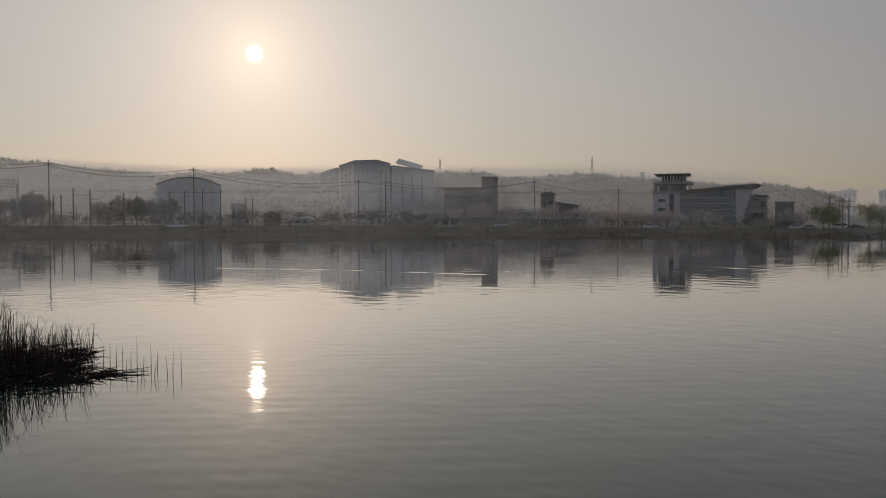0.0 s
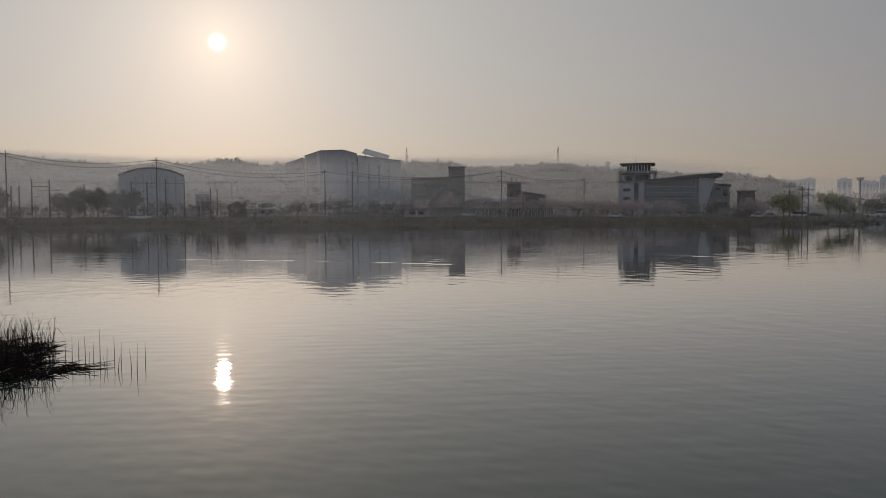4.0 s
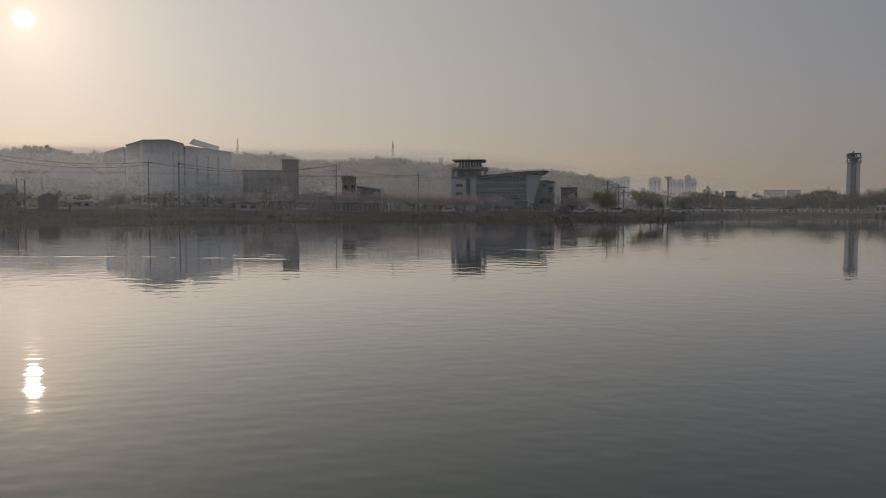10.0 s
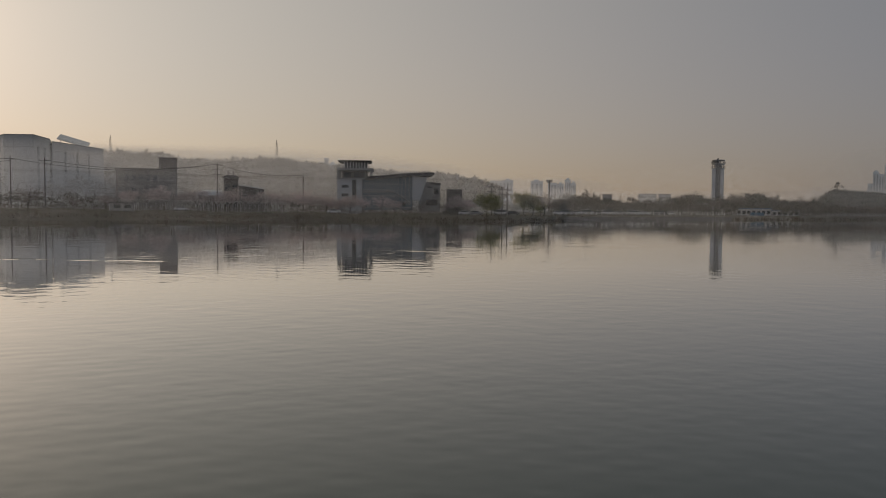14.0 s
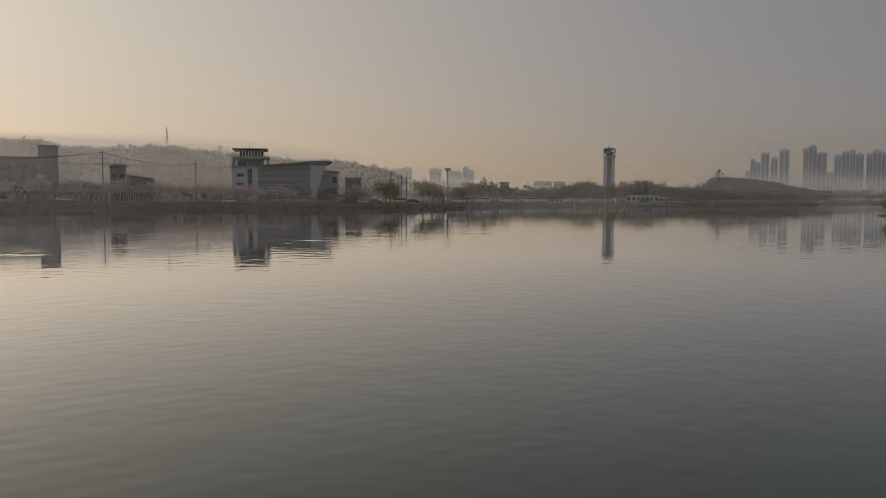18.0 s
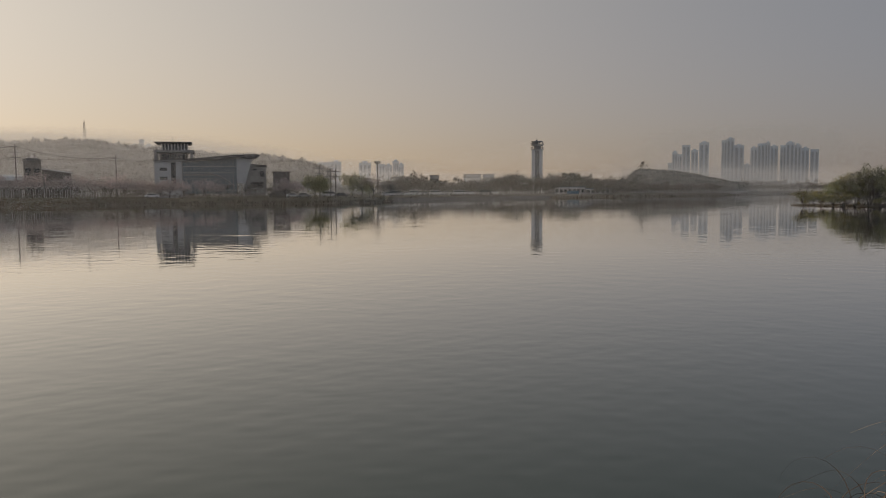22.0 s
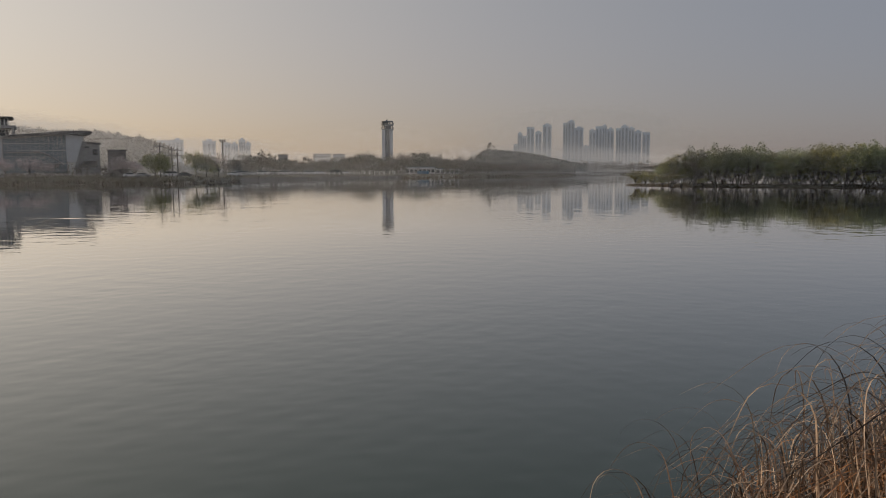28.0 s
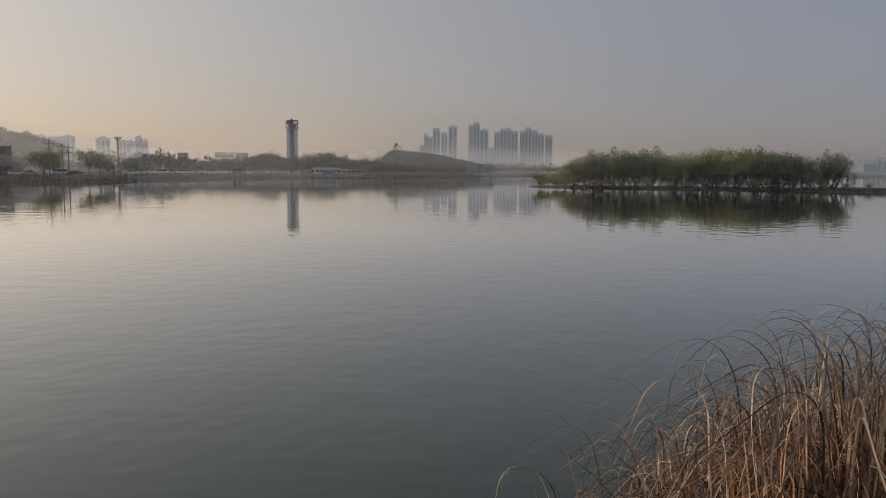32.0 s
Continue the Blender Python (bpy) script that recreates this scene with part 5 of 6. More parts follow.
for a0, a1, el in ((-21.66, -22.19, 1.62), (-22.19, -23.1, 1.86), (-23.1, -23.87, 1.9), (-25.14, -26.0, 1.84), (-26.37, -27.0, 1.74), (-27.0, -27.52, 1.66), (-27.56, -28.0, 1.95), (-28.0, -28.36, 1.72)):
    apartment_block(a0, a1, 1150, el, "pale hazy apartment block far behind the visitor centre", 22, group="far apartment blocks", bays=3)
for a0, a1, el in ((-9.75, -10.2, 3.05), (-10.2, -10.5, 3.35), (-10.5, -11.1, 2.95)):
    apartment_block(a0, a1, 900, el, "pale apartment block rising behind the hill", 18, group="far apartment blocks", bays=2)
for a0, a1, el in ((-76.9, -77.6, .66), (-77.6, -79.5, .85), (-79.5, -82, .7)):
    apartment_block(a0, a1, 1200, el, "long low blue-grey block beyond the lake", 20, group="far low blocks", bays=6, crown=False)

# ---- wooded island ----
def island():
    verts, faces = [], []
    n, rings = 60, (0.0, .55, .85, .96, 1.0, 1.03)
    prof = (.55, .5, .42, .35, .12, -.4)
    c = polar(-66.2, 199)
    for f, z in zip(rings, prof):
        for i in range(n):
            t = 2 * math.pi * i / n
            lx, ly = 39 * math.cos(t) * f, 9.5 * math.sin(t) * f
            k = 1 + .08 * noise.noise((math.cos(t) * 2, math.sin(t) * 2, 4.0))
            a = radians(-66.2)
            verts.append((c.x + (lx * math.cos(a) - ly * math.sin(a)) * k, c.y + (lx * math.sin(a) + ly * math.cos(a)) * k, z + .06 * noise.noise((lx * .3, ly * .3, 0))))
    for j in range(len(rings) - 1):
        for i in range(n):
            faces.append((j * n + i, j * n + (i + 1) % n, (j + 1) * n + (i + 1) % n, (j + 1) * n + i))
    return tagged(mesh_object("island", verts, faces, MUD, smooth=True), "low earthy island in the lake", "island", kind="structure")


island()
isle_willow = [tree("island_willow", ("young willow with olive-yellow leaves and several dark stems on the island", "grey-green willow with several dark stems on the island")[i % 2], "tree",
                    (ISLE_LEAF, ISLE_GREEN)[i % 2], "willows on the island", seed=140 + i, height=9.4, radius=3.6, fork=(.26, .32, .24, .30, .28, .34)[i], limbs=6, twigs=5, leaves=2500, leaf=0.18, tuft=.125, hang=(.16, .3)[i % 2], trunk_r=.17,
                    stems=4) for i in range(6)]
isle_bare = [tree("island_bare_tree", "bare twiggy tree with a few buds on the island", "tree", BUDS, "bare trees on the island", seed=160 + i, height=9.0, radius=2.8, fork=.3, limbs=6, twigs=8,
                  leaves=260, leaf=0.12, trunk_r=.2, stems=2) for i in range(2)]
isle_bush = [tree("island_bush", "low rounded olive willow bush at the island's edge", "bush", ISLE_LEAF, "bushes on the island", seed=170 + i, height=3.2, radius=1.6, fork=.2, limbs=6, twigs=5, leaves=500,
                  leaf=.16, trunk_r=.06, stems=3) for i in range(2)]
ISLE_TOP = along([(-78.5, -.5), (-76.2, .4), (-75.5, 1.2), (-74.7, .9), (-73.9, 1.25), (-72.5, 1.5), (-70.1, 1.6), (-68.6, 1.95), (-67.4, 1.7), (-65.7, 1.47), (-63.8, 1.32), (-61.9, 1.36),
                  (-59.6, 1.08), (-58.6, .62), (-57.2, .1), (-55.2, -.5)])


def isle_plant(protos, rows):
    for i, (az, d, size) in enumerate(rows):
        ob = protos[i % len(protos)]
        p = polar(az, d)
        m = Matrix.LocRotScale((p.x, p.y, .12), Euler((0, 0, rng.uniform(0, 6.28))), (size * 1.05, size * 1.05, size))
        if i < len(protos):
            ob.matrix_basis = m
        else:
            copy_thing(ob, m)


rows = []
for k, a in enumerate(np.arange(-75.2, -57.9, 0.72)):
    for d in (192, 200):
        top = rise(float(ISLE_TOP(a)), d)
        rows.append((a + rng.uniform(-.3, .3), d + rng.uniform(-3.0, 3.0), max(.3, top / 10.1 * rng.choice([.86, .97, 1.06, 1.16]))))
rows = [rows[k] for k in rng.permutation(len(rows))]
isle_plant(isle_willow, rows)
for k, ob in enumerate(isle_bare):  # old nests lodged in the forks
    for x, y, z in ((.6, .3, 6.9), (-1.1, .2, 5.6), (.2, -.8, 7.9)):
        bm = bmesh.new()
        bmesh.ops.create_icosphere(bm, subdivisions=2, radius=.34)
        for v in bm.verts:
            v.co = Vector((v.co.x, v.co.y, v.co.z * .6)) * (1 + .25 * noise.noise(v.co * 5 + Vector((k, x, z)))) + Vector((x, y, z))
        part("nest", bm, DARKSTRAW, ob, "dark twiggy bird's nest")
isle_plant(isle_bare, [(-58.1, 190.5, .72), (-58.9, 191, .86), (-59.6, 190, .95), (-75.4, 196, 1.0), (-75.9, 198, .85), (-74.9, 200, .9), (-57.6, 194, .5), (-60.4, 190.5, 1.0), (-76.5, 199, .6), (-67.2, 190, .95), (-71.6, 190, .9)])
isle_plant(isle_bush, [(-55.75, 190, 1.0), (-56.1, 191, .7), (-57.0, 192, .85), (-57.6, 191, 1.0), (-58.4, 190, .9), (-60.3, 189.5, .8), (-70.5, 189.5, .85), (-71.3, 189.5, .9), (-72.8, 190, .8), (-76.0, 196, .8),
                       (-77.2, 200, .5)]
           + [(-59 - 15.5 * k / 11 + rng.uniform(-.3, .3), 191 + rng.uniform(-.8, 5), rng.uniform(.35, .7)) for k in range(12)] + [(-56 - .42 * k, 191 + rng.uniform(-.5, 3), rng.uniform(.5, 1.0)) for k in range(6)]
           + [(-60.5 - 13.5 * k / 9 + rng.uniform(-.5, .5), 197 + rng.uniform(-3, 6), rng.uniform(.9, 1.4)) for k in range(10)])
spots = []
for _ in range(150):
    spots.append((rng.uniform(-74.5, -58.5), rng.uniform(192, 204), rng.uniform(.14, .42)))
woods("island_undergrowth", "dark tangle of brush under the island willows", [(a, d, k) for a, d, k in spots], DARKBRUSH, 14, leaves=150, leaf=.3, floor=.4)
# spit of reeds beyond the island
v, f = [], []
for i, a in enumerate(np.arange(-84, -72.5, .4)):
    k = min(1.0, (a + 84) / 2, (-72.2 - a) / 2)
    for r_, z in ((186, -.3), (188, .25), (192, .6), (215, .6), (222, -.3)):
        v.append(tuple(polar(a, r_, z * max(.3, k))))
    if i:
        f += [(5 * i - 5 + k2, 5 * i + k2, 5 * i + k2 + 1, 5 * i - 4 + k2) for k2 in range(4)]
tagged(mesh_object("reed_spit", v, f, MUD, smooth=True), "low brown spit joined to the island", "spit", kind="structure")

r = np.random.default_rng(77)
tufts = []
for _ in range(5200):
    a = r.uniform(-84, -69.5)
    d = r.uniform(187.5, 191.5) if a < -73 else r.uniform(188.6, 190.5)
    h = r.uniform(.4, 1.25) * (.7 + .6 * abs(noise.noise((a * 1.7, 4.2, 0)))) * min(1, .25 + (-69.5 - a) / 3)
    p, t = np.array(polar(a, d, .05)), r.uniform(0, 6.28)
    w = np.array((math.cos(t), math.sin(t), 0)) * h * r.uniform(.05, .12)
    tufts.append([p - w, p + w, p + np.array((r.normal(0, .14) * h, r.normal(0, .14) * h, h))])
tagged(swarm("spit_reeds", tufts, DRYFRINGE, 3), "dry brown reeds along the spit and the island's edge", "reeds", kind="stuff")


# ---- reeds ----
def blades(rng, roots, lengths, leans, width, segs, bend):
    """Narrow leaves folded along the middle: each leaves its root steeply, arches over and hangs at the tip."""
    V, F = [], []
    for root, length, (lx, ly), b in zip(roots, lengths, leans, bend):
        out = Vector((lx, ly, 0))
        out = out.normalized() if out.length > 1e-4 else Vector((1, 0, 0))
        side = Vector((-out.y, out.x, 0))
        base, p, step = len(V), Vector(root), length / segs
        start = 0.15 + 0.35 * rng.random()
        for i in range(segs + 1):
            t = i / segs
            w = width * min(1.0, .55 + 2 * t) * (1 - t ** 1.8) * .5 + .0006
            lift = Vector((0, 0, -w * .5))
            V += [tuple(p - side * w), tuple(p + lift), tuple(p + side * w)]
            if i:
                q = base + 3 * i
                F += [(q - 3, q - 2, q + 1, q), (q - 2, q - 1, q + 2, q + 1)]
            angle = start + b * t ** 1.4
            p = p + (out * math.sin(angle) + Vector((0, 0, math.cos(angle)))) * step
    return V, F


def stalks(rng, roots, heights, leans, radius, segs=5):
    V, F = [], []
    for (x, y, z), h, (lx, ly) in zip(roots, heights, leans):
        base = len(V)
        for i in range(segs + 1):
            t = i / segs
            o = (t * .10 + .16 * t ** 3) * h
            r = radius * (1 - .8 * t)
            for k in range(3):
                a = 2.1 * k
                V.append((x + lx * o + r * math.cos(a), y + ly * o + r * math.sin(a), z + h * t))
            if i:
                q = base + 3 * i
                F += [(q - 3 + k, q - 3 + (k + 1) % 3, q + (k + 1) % 3, q + k) for k in range(3)]
    return V, F


def cattail(rng, root, top, heading, lean, crook, width, segs=12, reach=(.6, .84, .1, .2)):
    """One long strap leaf, folded along its middle: straight from the root, then crooked over so that the tip hangs."""
    at, spread = rng.uniform(reach[0], reach[1]), rng.uniform(reach[2], reach[3]) * .78
    a, c = segs // 4, segs // 4
    knots = np.concatenate([np.linspace(0, at, a + 1)[:-1], np.linspace(at, at + spread, segs - a - c + 1), np.linspace(at + spread, 1, c + 1)[1:]])
    step = np.diff(knots)
    t = (knots[1:] + knots[:-1]) / 2
    u = np.clip((t - at) / spread, 0, 1)
    angle = lean + crook * (.35 * u + .65 * u * u * (3 - 2 * u)) + .06 * np.sin(t * 5 + rng.uniform(0, 6))
    along_ = np.concatenate([[0], np.cumsum(np.sin(angle) * step)])
    up_ = np.concatenate([[0], np.cumsum(np.cos(angle) * step)])
    size = min(top / max(.25, up_.max()), 1.3 * top)
    swing = heading + rng.normal(0, .5) * knots ** 2
    ox, oy = np.cos(swing), np.sin(swing)
    t = knots
    w = width * np.minimum(1, .6 + 2 * t) * (1 - t ** 3) * .5 + .0008
    p = np.stack([root[0] + ox * along_ * size, root[1] + oy * along_ * size, root[2] + up_ * size], 1)
    twist = rng.normal(0, .9) + t * rng.normal(0, 1.2)
    side = np.stack([-oy * np.cos(twist) + ox * np.sin(twist), ox * np.cos(twist) + oy * np.sin(twist), 0 * t], 1)
    mid = p - np.stack([0 * t, 0 * t, w * .5], 1)
    return np.stack([p - side * w[:, None], mid, p + side * w[:, None]], 1).reshape(-1, 3)


def strap_faces(n, segs):
    """Faces for n such leaves, one after another."""
    one = []
    for i in range(1, segs + 1):
        q = 3 * i
        one += [(q - 3, q - 2, q + 1, q), (q - 2, q - 1, q + 2, q + 1)]
    one = np.array(one)
    return (one[None] + (np.arange(n) * 3 * (segs + 1))[:, None, None]).reshape(-1, 4)


# elevation angles that the mass of the reeds on the near bank reaches, and that the highest crooks reach
REED_TOP = along([(-96, -9.5), (-78.7, -11.4), (-75.9, -12.9), (-73.2, -15.1), (-70.8, -16.5), (-67.9, -18.2), (-65.3, -19.8), (-62.6, -22.5), (-60, -25), (-54, -28)])
REED_TIP = along([(-96, -8.5), (-78.6, -9.2), (-74.5, -10.2), (-70.3, -11.3), (-67, -14.2), (-61.5, -14.4), (-58, -16.6), (-53, -17.6), (-51, -19)])


def reed_root(r, az, deep):
    d = near_edge(az) - deep
    return polar(az, d, max(0.0, ground_height(az, d)) - .05), d


def reed_bed():
    r = np.random.default_rng(5)
    tufts = []
    while len(tufts) < 420:
        az = -r.uniform(62, 97)
        if az > -68 and r.random() > (-61.5 - az) / 5.0:
            continue
        tufts.append((az, r.uniform(.3, 2.6)))
    # the third set is dark leaves that paint the shade between the blades
    for name, mat, count, width, segs, label in (("reed_stalks", STRAW, 4600, .0088, 12, "dense golden-brown stalks and leaves of dry reeds on the near bank"),
                                           ("reed_leaves", STRAWPALE, 3400, .0108, 16, "pale grey-buff strap leaves crooked over the reed bed"),
                                           ("reed_litter", DARKSTRAW, 5200, .010, 8, "low reed leaves coloured near-black for the shade in the bed's gaps")):
        V, n = [], 0
        while n < count:
            az, deep = tufts[r.integers(0, len(tufts))]
            az, deep = az + r.normal(0, .9), deep + r.normal(0, .12)
            p, d = reed_root(r, az, deep)
            if d < 3.2:
                continue
            top = EYE + d * math.tan(radians(float(REED_TOP(az)))) - p.z
            if top < .25:
                continue
            if name == "reed_stalks":
                top, lean, crook = top * r.uniform(.4, .9), min(.4, abs(r.normal(0, .07 if n % 3 else .2))), r.choice([.25, 2.1, 2.5, 2.9])
            elif name == "reed_leaves":
                top, lean, crook = top * r.uniform(.55, 1.1), abs(r.normal(0, .12)), r.uniform(1.9, 3.0)
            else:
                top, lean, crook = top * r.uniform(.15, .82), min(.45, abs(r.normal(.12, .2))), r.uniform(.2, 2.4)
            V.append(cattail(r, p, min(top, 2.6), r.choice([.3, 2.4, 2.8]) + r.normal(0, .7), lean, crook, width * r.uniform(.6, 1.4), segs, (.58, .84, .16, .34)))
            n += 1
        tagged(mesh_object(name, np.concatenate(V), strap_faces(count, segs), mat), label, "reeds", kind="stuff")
    # single reeds standing out over the water's edge, each with its own leaves
    places = [(-55.6, .5), (-57.4, .35), (-59.2, .5), (-60.9, .1), (-61.6, .4), (-62.4, .2), (-63.2, .3), (-63.9, .1), (-64.6, .4), (-65.4, .2), (-66.2, .5),
              (-66.9, .2), (-67.8, .4), (-68.7, .1), (-69.5, .6), (-70.2, .3), (-70.9, .2), (-71.8, .6), (-72.6, .3), (-73.4, .5), (-74.1, .2), (-74.9, .7), (-75.7, .3), (-76.4, .5), (-77.2, .2), (-78.0, .6), (-78.9, .3),
              (-79.8, .5), (-81, .3), (-82, .6), (-83.5, .4)]
    for az, deep in places:
        p, d = reed_root(r, az, deep * 2 + .5)
        e = tagged(new("reed_plant"), "dry reed with long pale leaves crooked over the water's edge", "reed", "reeds at the water's edge")
        e.location = p
        limit = .73 * (EYE + d * math.tan(radians(float(REED_TIP(az)))) - p.z)
        lone = az > -60
        for j in range(2 if lone else 6):
            top = max(.4, limit * (r.uniform(.9, 1.0) if j == 0 else r.uniform(.62, .95)))
            mat = STRAW if j % 3 == 2 else STRAWPALE
            v = cattail(r, (r.normal(0, .05), r.normal(0, .05), 0), top, r.choice([.2, 2.5, 2.9]) + r.normal(0, .6), abs(r.normal(0, .07)), r.uniform(2.0, 2.8), .0115, 24, (.62, .78, .2, .34))
            mesh_object("leaf", v, strap_faces(1, 24), mat, e)
        if not lone and r.random() < .4:
            h = limit * r.uniform(.7, .9)
            v, f = stalks(r, [(0, 0, 0)], [h], [(.15, .1)], .004, 6)
            mesh_object("stalk", v, f, BROWNWOOD, e)
            v, f = tube_arrays([((.26 * .15 * h, .26 * .1 * h, h - .14), (.26 * .15 * h, .26 * .1 * h, h - .01), .011, .008)], 6)
            mesh_object("seed_head", v, f, BROWNWOOD, e, "ragged brown seed head")


reed_bed()


CLUMP_TOP = along([(27.5, .95), (28.6, 1.35), (29.4, 1.5), (30.2, 1.15), (31.2, 1.35), (32.2, 1.75), (33.2, 2.25), (44, 2.3)])  # height of the dead reeds


def left_clump():
    """Dead reeds standing in the shallows, with a dark mat of fallen stalks."""
    r = np.random.default_rng(9)
    roots, heights = [], []
    while len(roots) < 1300:
        az = r.uniform(27.8, 44)
        d = r.uniform(23.2, 29.5)
        if az < 30.5 and r.random() > (az - 27.4) / 3.2:
            continue
        roots.append(tuple(polar(az, d, -.1)))
        heights.append(r.uniform(.4, 1.0) * float(CLUMP_TOP(az)))
    heights = np.array(heights)
    ang = r.uniform(0, 6.28, len(roots))
    leans = np.stack([np.cos(ang), np.sin(ang)], 1) * r.uniform(.1, 1.6, (len(roots), 1))
    V, F = stalks(r, roots[::3], heights[::3], leans[::3], .010)
    V2 = np.concatenate([cattail(r, p, h, t, abs(r.normal(.1, .18)), r.choice([1.2, 1.8, 2.4, 2.9]), .020 * r.uniform(.6, 1.2)) for p, h, t in zip(roots, heights, ang)])
    F2 = strap_faces(len(roots), 12) + len(V)
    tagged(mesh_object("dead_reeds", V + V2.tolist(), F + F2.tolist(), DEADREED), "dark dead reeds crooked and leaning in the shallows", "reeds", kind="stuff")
    # fallen stalks lying on the water
    segs = []
    for _ in range(2100):
        az = r.uniform(26.6, 44)
        d = r.uniform(23.4, 29.5) if az > 28.4 else r.uniform(23.8, 25.2)
        if az < 28.4 and r.random() > .22:
            continue
        p = polar(az, d, r.uniform(.01, .30 if az > 30 else .05))
        a, L = r.uniform(0, 6.28), r.uniform(.3, 1.1)
        segs.append((p, p + Vector((L * math.cos(a), L * math.sin(a), r.uniform(-.05, .12))), .014, .008))
    v, f = tube_arrays(segs, 3)
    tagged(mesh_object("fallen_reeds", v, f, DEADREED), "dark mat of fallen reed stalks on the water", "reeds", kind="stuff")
    for az, d, h, lx in ((22.45, 24.2, .62, 0), (23.0, 23.3, .75, .12), (23.35, 23.6, .55, -.3), (24.0, 24.6, .6, .1), (24.4, 24.9, .75, -.05), (24.9, 24.4, .5, .2), (25.3, 25.6, .9, 0), (25.7, 25.2, .6, .1),
                         (26.2, 25.8, .7, -.1), (26.6, 26.0, .55, 0), (27.0, 25.4, .8, .05), (27.4, 26.2, .6, 0), (24.2, 23.4, .45, .5), (25.0, 23.6, .4, -.4), (26.0, 24.0, .5, .2)):
        e = tagged(new("lone_reed"), "lone dead reed rising from the water", "reed", "lone reeds in the shallows")
        e.location = polar(az, d, -.12)
        v, f = stalks(r, [(0, 0, 0)], [h + .12], [(lx, 0)], .014, 4)
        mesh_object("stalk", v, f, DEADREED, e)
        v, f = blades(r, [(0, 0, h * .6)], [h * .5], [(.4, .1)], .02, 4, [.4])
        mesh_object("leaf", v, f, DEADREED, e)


left_clump()

# ---- morning mist ----
def mist_material():
    """Droplets so fine that they only scatter light, forwards as much as back."""
    m = bpy.data.materials.new("mist_droplets")
    m.use_nodes = True
    n, l = m.node_tree.nodes, m.node_tree.links
    n.remove(n["Principled BSDF"])
    d, t, half = n.new("ShaderNodeBsdfDiffuse"), n.new("ShaderNodeBsdfTranslucent"), n.new("ShaderNodeMixShader")
    for s in (d, t):
        s.inputs["Color"].default_value = (0.93, 0.95, 0.98, 1)
    half.inputs[0].default_value = 0.45
    l.new(d.outputs[0], half.inputs[1]), l.new(t.outputs[0], half.inputs[2])
    l.new(half.outputs[0], n["Material Output"].inputs["Surface"])
    return m


MIST = mist_material()


def mist_bank(rows, cover, label, solid=0.66):
    """A bank of mist: fine level strands of droplets with clear air between them, fewer towards the top.
    rows: bearing, distance, and the elevation angle up to which it stands (and how thick it is there); cover: the share of the view that the strands take."""
    far, top = along(rows, 1), along(rows, 2)
    first, last = min(r[0] for r in rows), max(r[0] for r in rows)
    az = np.arange(first, last + .01, 2.0)
    dist = np.array([float(far(a)) for a in az])
    high = np.array([rise(float(top(a)), d) for a, d in zip(az, dist)])
    ends = np.clip(np.minimum(az - first, last - az) / 4, 0.02, 1)
    gap = float(np.median(dist)) * 0.00016 * (.9 + .2 * (cover * 37 % 1))
    x, y = -np.sin(np.radians(az)) * dist, np.cos(np.radians(az)) * dist
    share = np.array([float(along(rows, 3)(a)) for a in az]) if len(rows[0]) > 3 else np.ones(len(az))
    wisp = np.array([noise.noise((a * .35, cover * 31, dist[0] * .1)) for a in az])
    drift = np.random.default_rng(int(cover * 1000) + int(dist[0] * 7))
    quads = []
    for k in range(int(high.max() / gap)):
        z = 0.05 + (k + drift.uniform(0, .4)) * gap  # no strand floats at quite an even height
        u = np.clip((z / high - solid) / (1 - solid), 0, 1)
        c = cover * (1 - u * u * (3 - 2 * u)) * ends * share * (1 + .12 * wisp)
        h = np.clip(c, 0, .9) * gap
        on = (h[:-1] + h[1:]) > gap * .01
        z = np.full(len(x) - 1, z)
        quads.append(np.stack([np.stack([x[:-1], y[:-1], z], 1), np.stack([x[1:], y[1:], z], 1), np.stack([x[1:], y[1:], z + h[1:]], 1), np.stack([x[:-1], y[:-1], z + h[:-1]], 1)], 1)[on])
    ob = swarm("mist_bank", np.concatenate(quads), MIST, 4)
    return tagged(ob, label, "mist", kind="stuff")


mist_bank([(44, 150, 4.2, 1), (33, 152, 4.2, 1), (20, 158, 4.4, 1), (10, 175, 5.0, 1), (4, 190, 5.0, .9), (-5, 195, 4.4, .65), (-12, 195, 4.4, .62), (-16, 195, 3.8, .62), (-20, 195, 3.4, .6), (-28, 195, 3.0, .5)], 0.14,
          "thin morning mist hanging over the lake before the shore")
mist_bank([(44, 277, 3.4, 1), (30, 277, 3.4, 1), (22, 277, 3.2, 1), (17, 277, 2.6, .4)], 0.16, "thin morning mist among the switchyard trees", .5)
for back, cover in ((0, .17), (11, .10), (22, .08)):
    mist_bank([(44, 291 + back, 4.2, 1), (33, 291 + back, 4.2, 1), (20, 292 + back, 4.0, 1), (8, 292 + back, 4.0, 1), (2, 294 + back, 3.8, .9), (-8, 295 + back, 3.6, .7), (-17, 300 + back, 3.0, .5), (-23, 300 + back, 2.0, .5)], cover,
              "morning mist drifting behind the shore trees", .5)
mist_bank([(a, min(340, float(shore_at(a)) - 17), t) for a, t in ((-22, 3.0), (-27, 3.0), (-29, 2.6), (-36, 3.6), (-40, 3.6), (-44, 2.4), (-51, 2.8), (-57, 2.4))], 0.13, "thin morning mist over the water before the park")
mist_bank([(-52, 182, 2.8), (-60, 182, 2.8), (-70, 182, 2.8), (-100, 182, 2.6)], 0.08, "faint morning mist before the island")
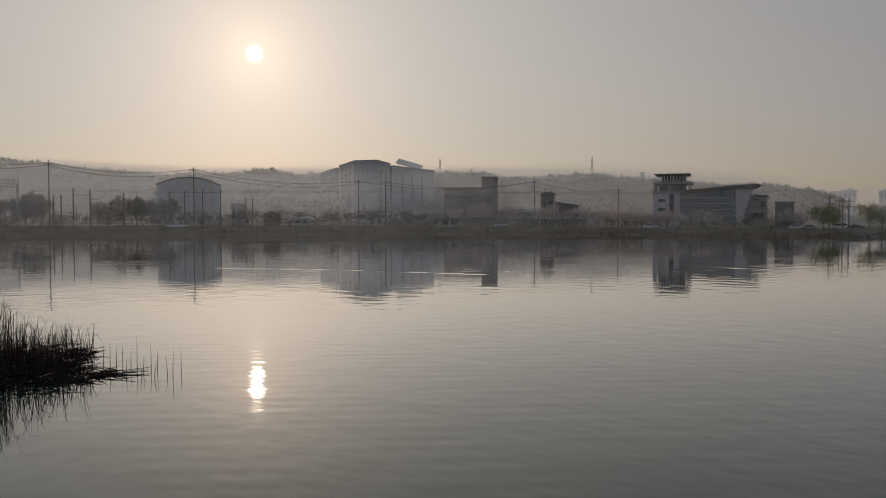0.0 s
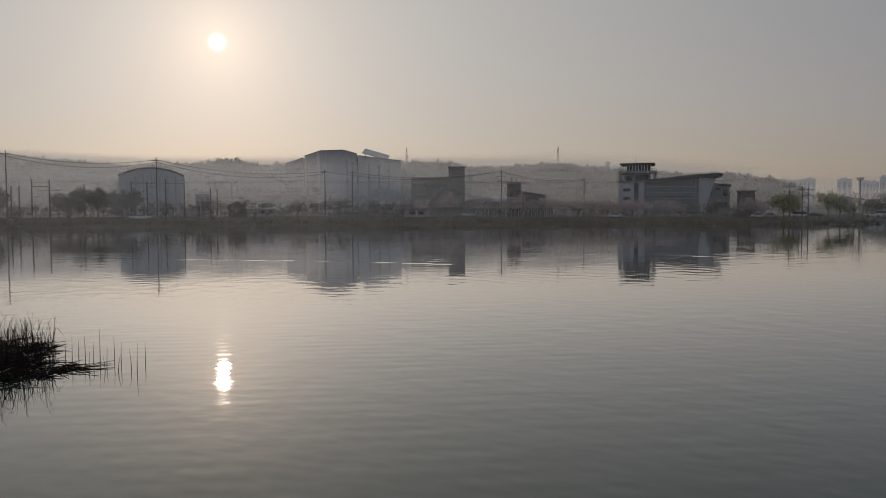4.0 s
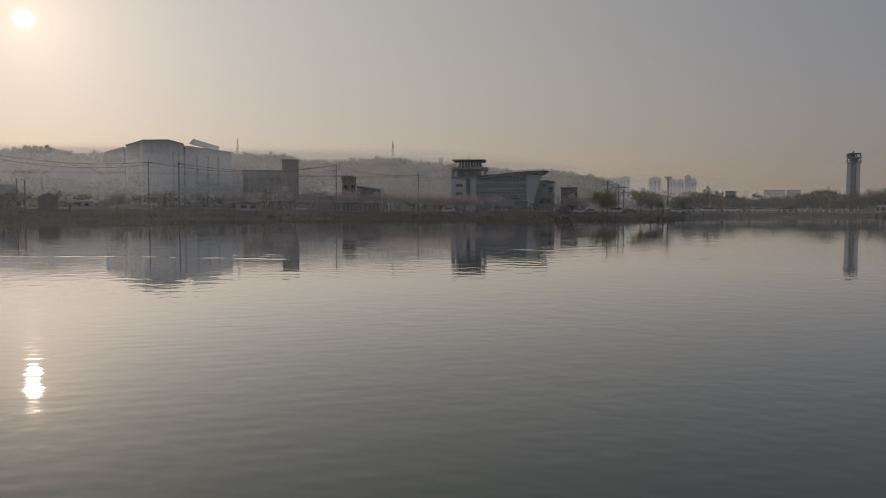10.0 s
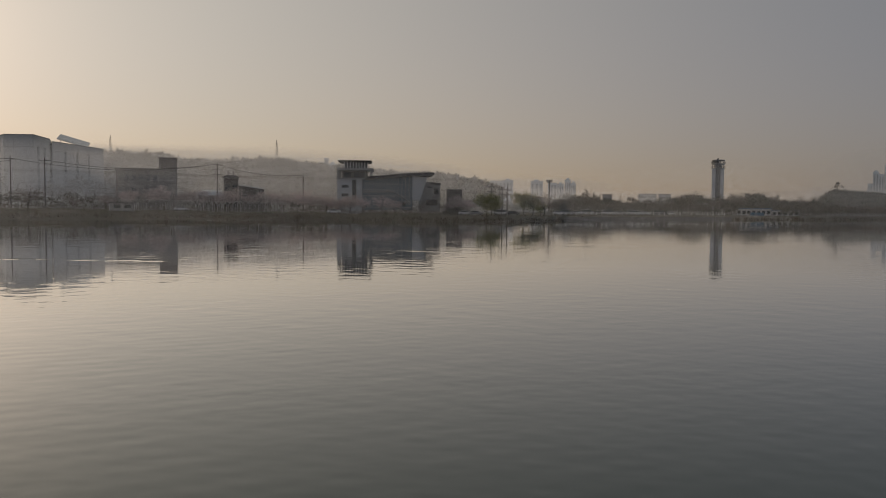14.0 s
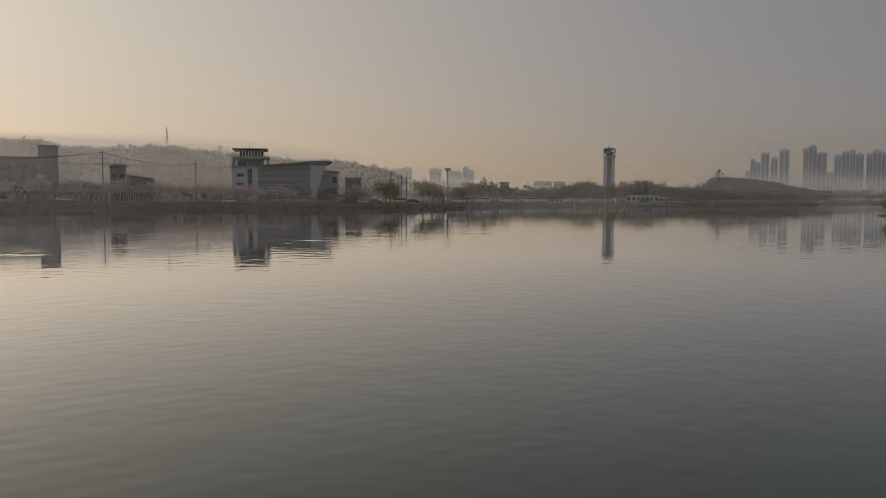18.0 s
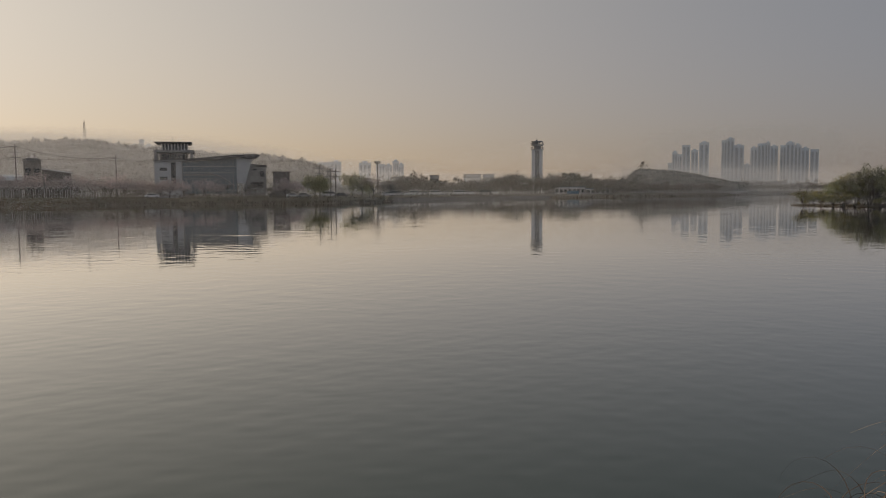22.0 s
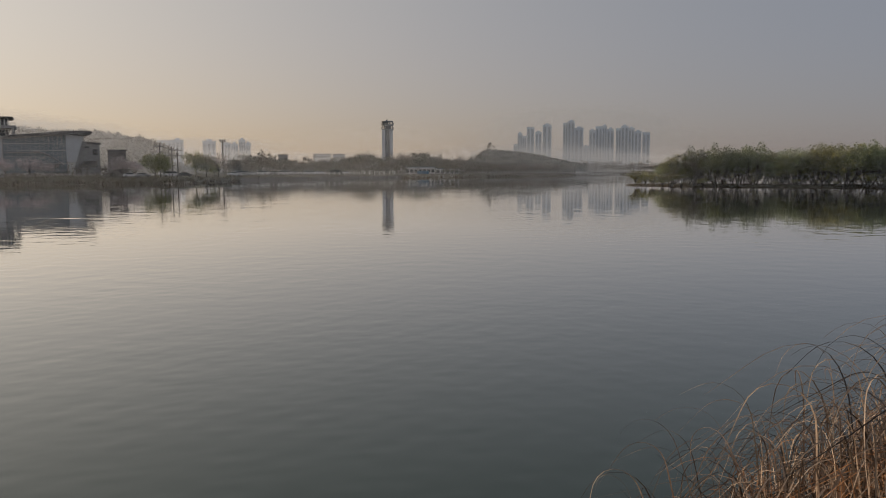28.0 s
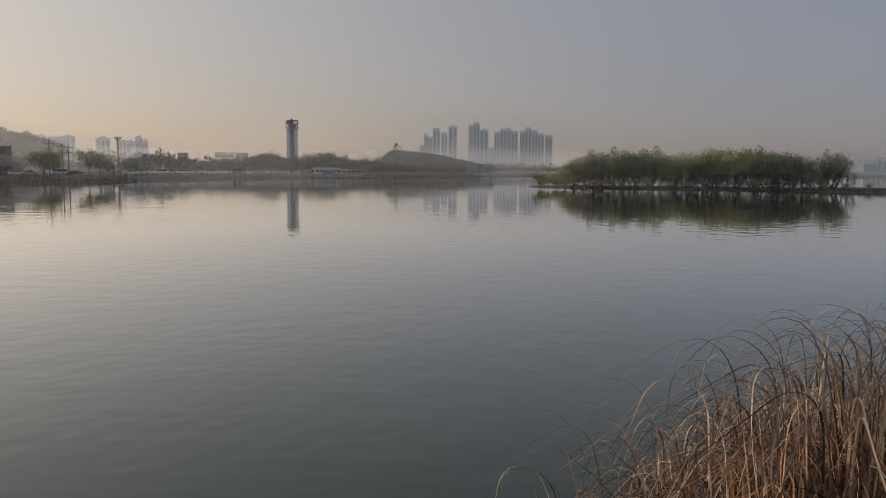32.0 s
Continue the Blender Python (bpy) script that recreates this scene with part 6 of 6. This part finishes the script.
for back, cover in ((-8, .10), (4, .10), (16, .10), (27, .10)):
    mist_bank([(44, 335 + back, 4.5, .7), (28, 335 + back, 4.3, .8), (22, 335 + back, 4.1, 1.0), (18, 338 + back, 4.1, 1.1), (10, 342 + back, 4.4, 1), (4, 340 + back, 4.3, .9), (-4, 335 + back, 4.2, .7), (-12, 332 + back, 3.8, .6), (-18, 332 + back, 3.2, .6),
               (-23, 340 + back, 1.7, .8), (-28, 460 + back, 1.4, 1), (-34, 480 + back, 1.2, 1), (-43, 470 + back, 1.2, 1), (-44, 720, 1.4, 1), (-52, 720, 1.4, 1), (-58, 640, 1.0, 1), (-70, 690, 1.4, 1), (-100, 700, 1.8, 1)],
              cover, "morning mist lying behind the shore buildings", .74)
mist_bank([(44, 520, 4.3), (20, 520, 4.0), (4, 520, 4.1), (-7, 500, 4.4), (-14, 500, 3.9), (-20, 500, 3.1), (-24, 520, 1.8), (-30, 600, 1.4), (-40, 640, 1.4), (-46, 620, 1.6), (-57, 620, 1.6), (-64, 720, 1.0), (-100, 760, 1.6)],
          0.17, "thin morning mist on the lower hillsides", .8)
mist_bank([(44, 620, 4.3), (24, 620, 3.95), (4, 600, 4.1), (-7, 600, 4.4), (-14, 600, 3.9), (-20, 600, 3.1), (-26, 640, 2.0)], 0.2, "thin morning mist among the hillside woods", .85)
mist_bank([(44, 860, 4.25), (30, 850, 4.15), (22, 820, 3.75), (10, 760, 3.95), (2, 690, 3.95), (-7, 660, 3.75), (-14, 660, 3.3), (-20, 660, 2.7)], 0.36, "pale morning mist before the farther hills", .92)
mist_bank([(-43.0, 900, 2.6), (-48, 900, 4.6), (-56, 900, 4.6), (-61, 900, 2.0)], 0.36, "pale blue mist about the apartment towers", .75)
mist_bank([(-41.5, 445, 1.3), (-45, 445, 2.0), (-52, 445, 2.0), (-58, 445, 1.2)], 0.22, "thin blue mist over the water before the knoll")
mist_bank([(-18, 880, 2.2), (-22, 900, 2.2), (-28.5, 900, 2.2), (-32, 900, 1.6)], 0.4, "pale mist before the far apartment blocks", .85)
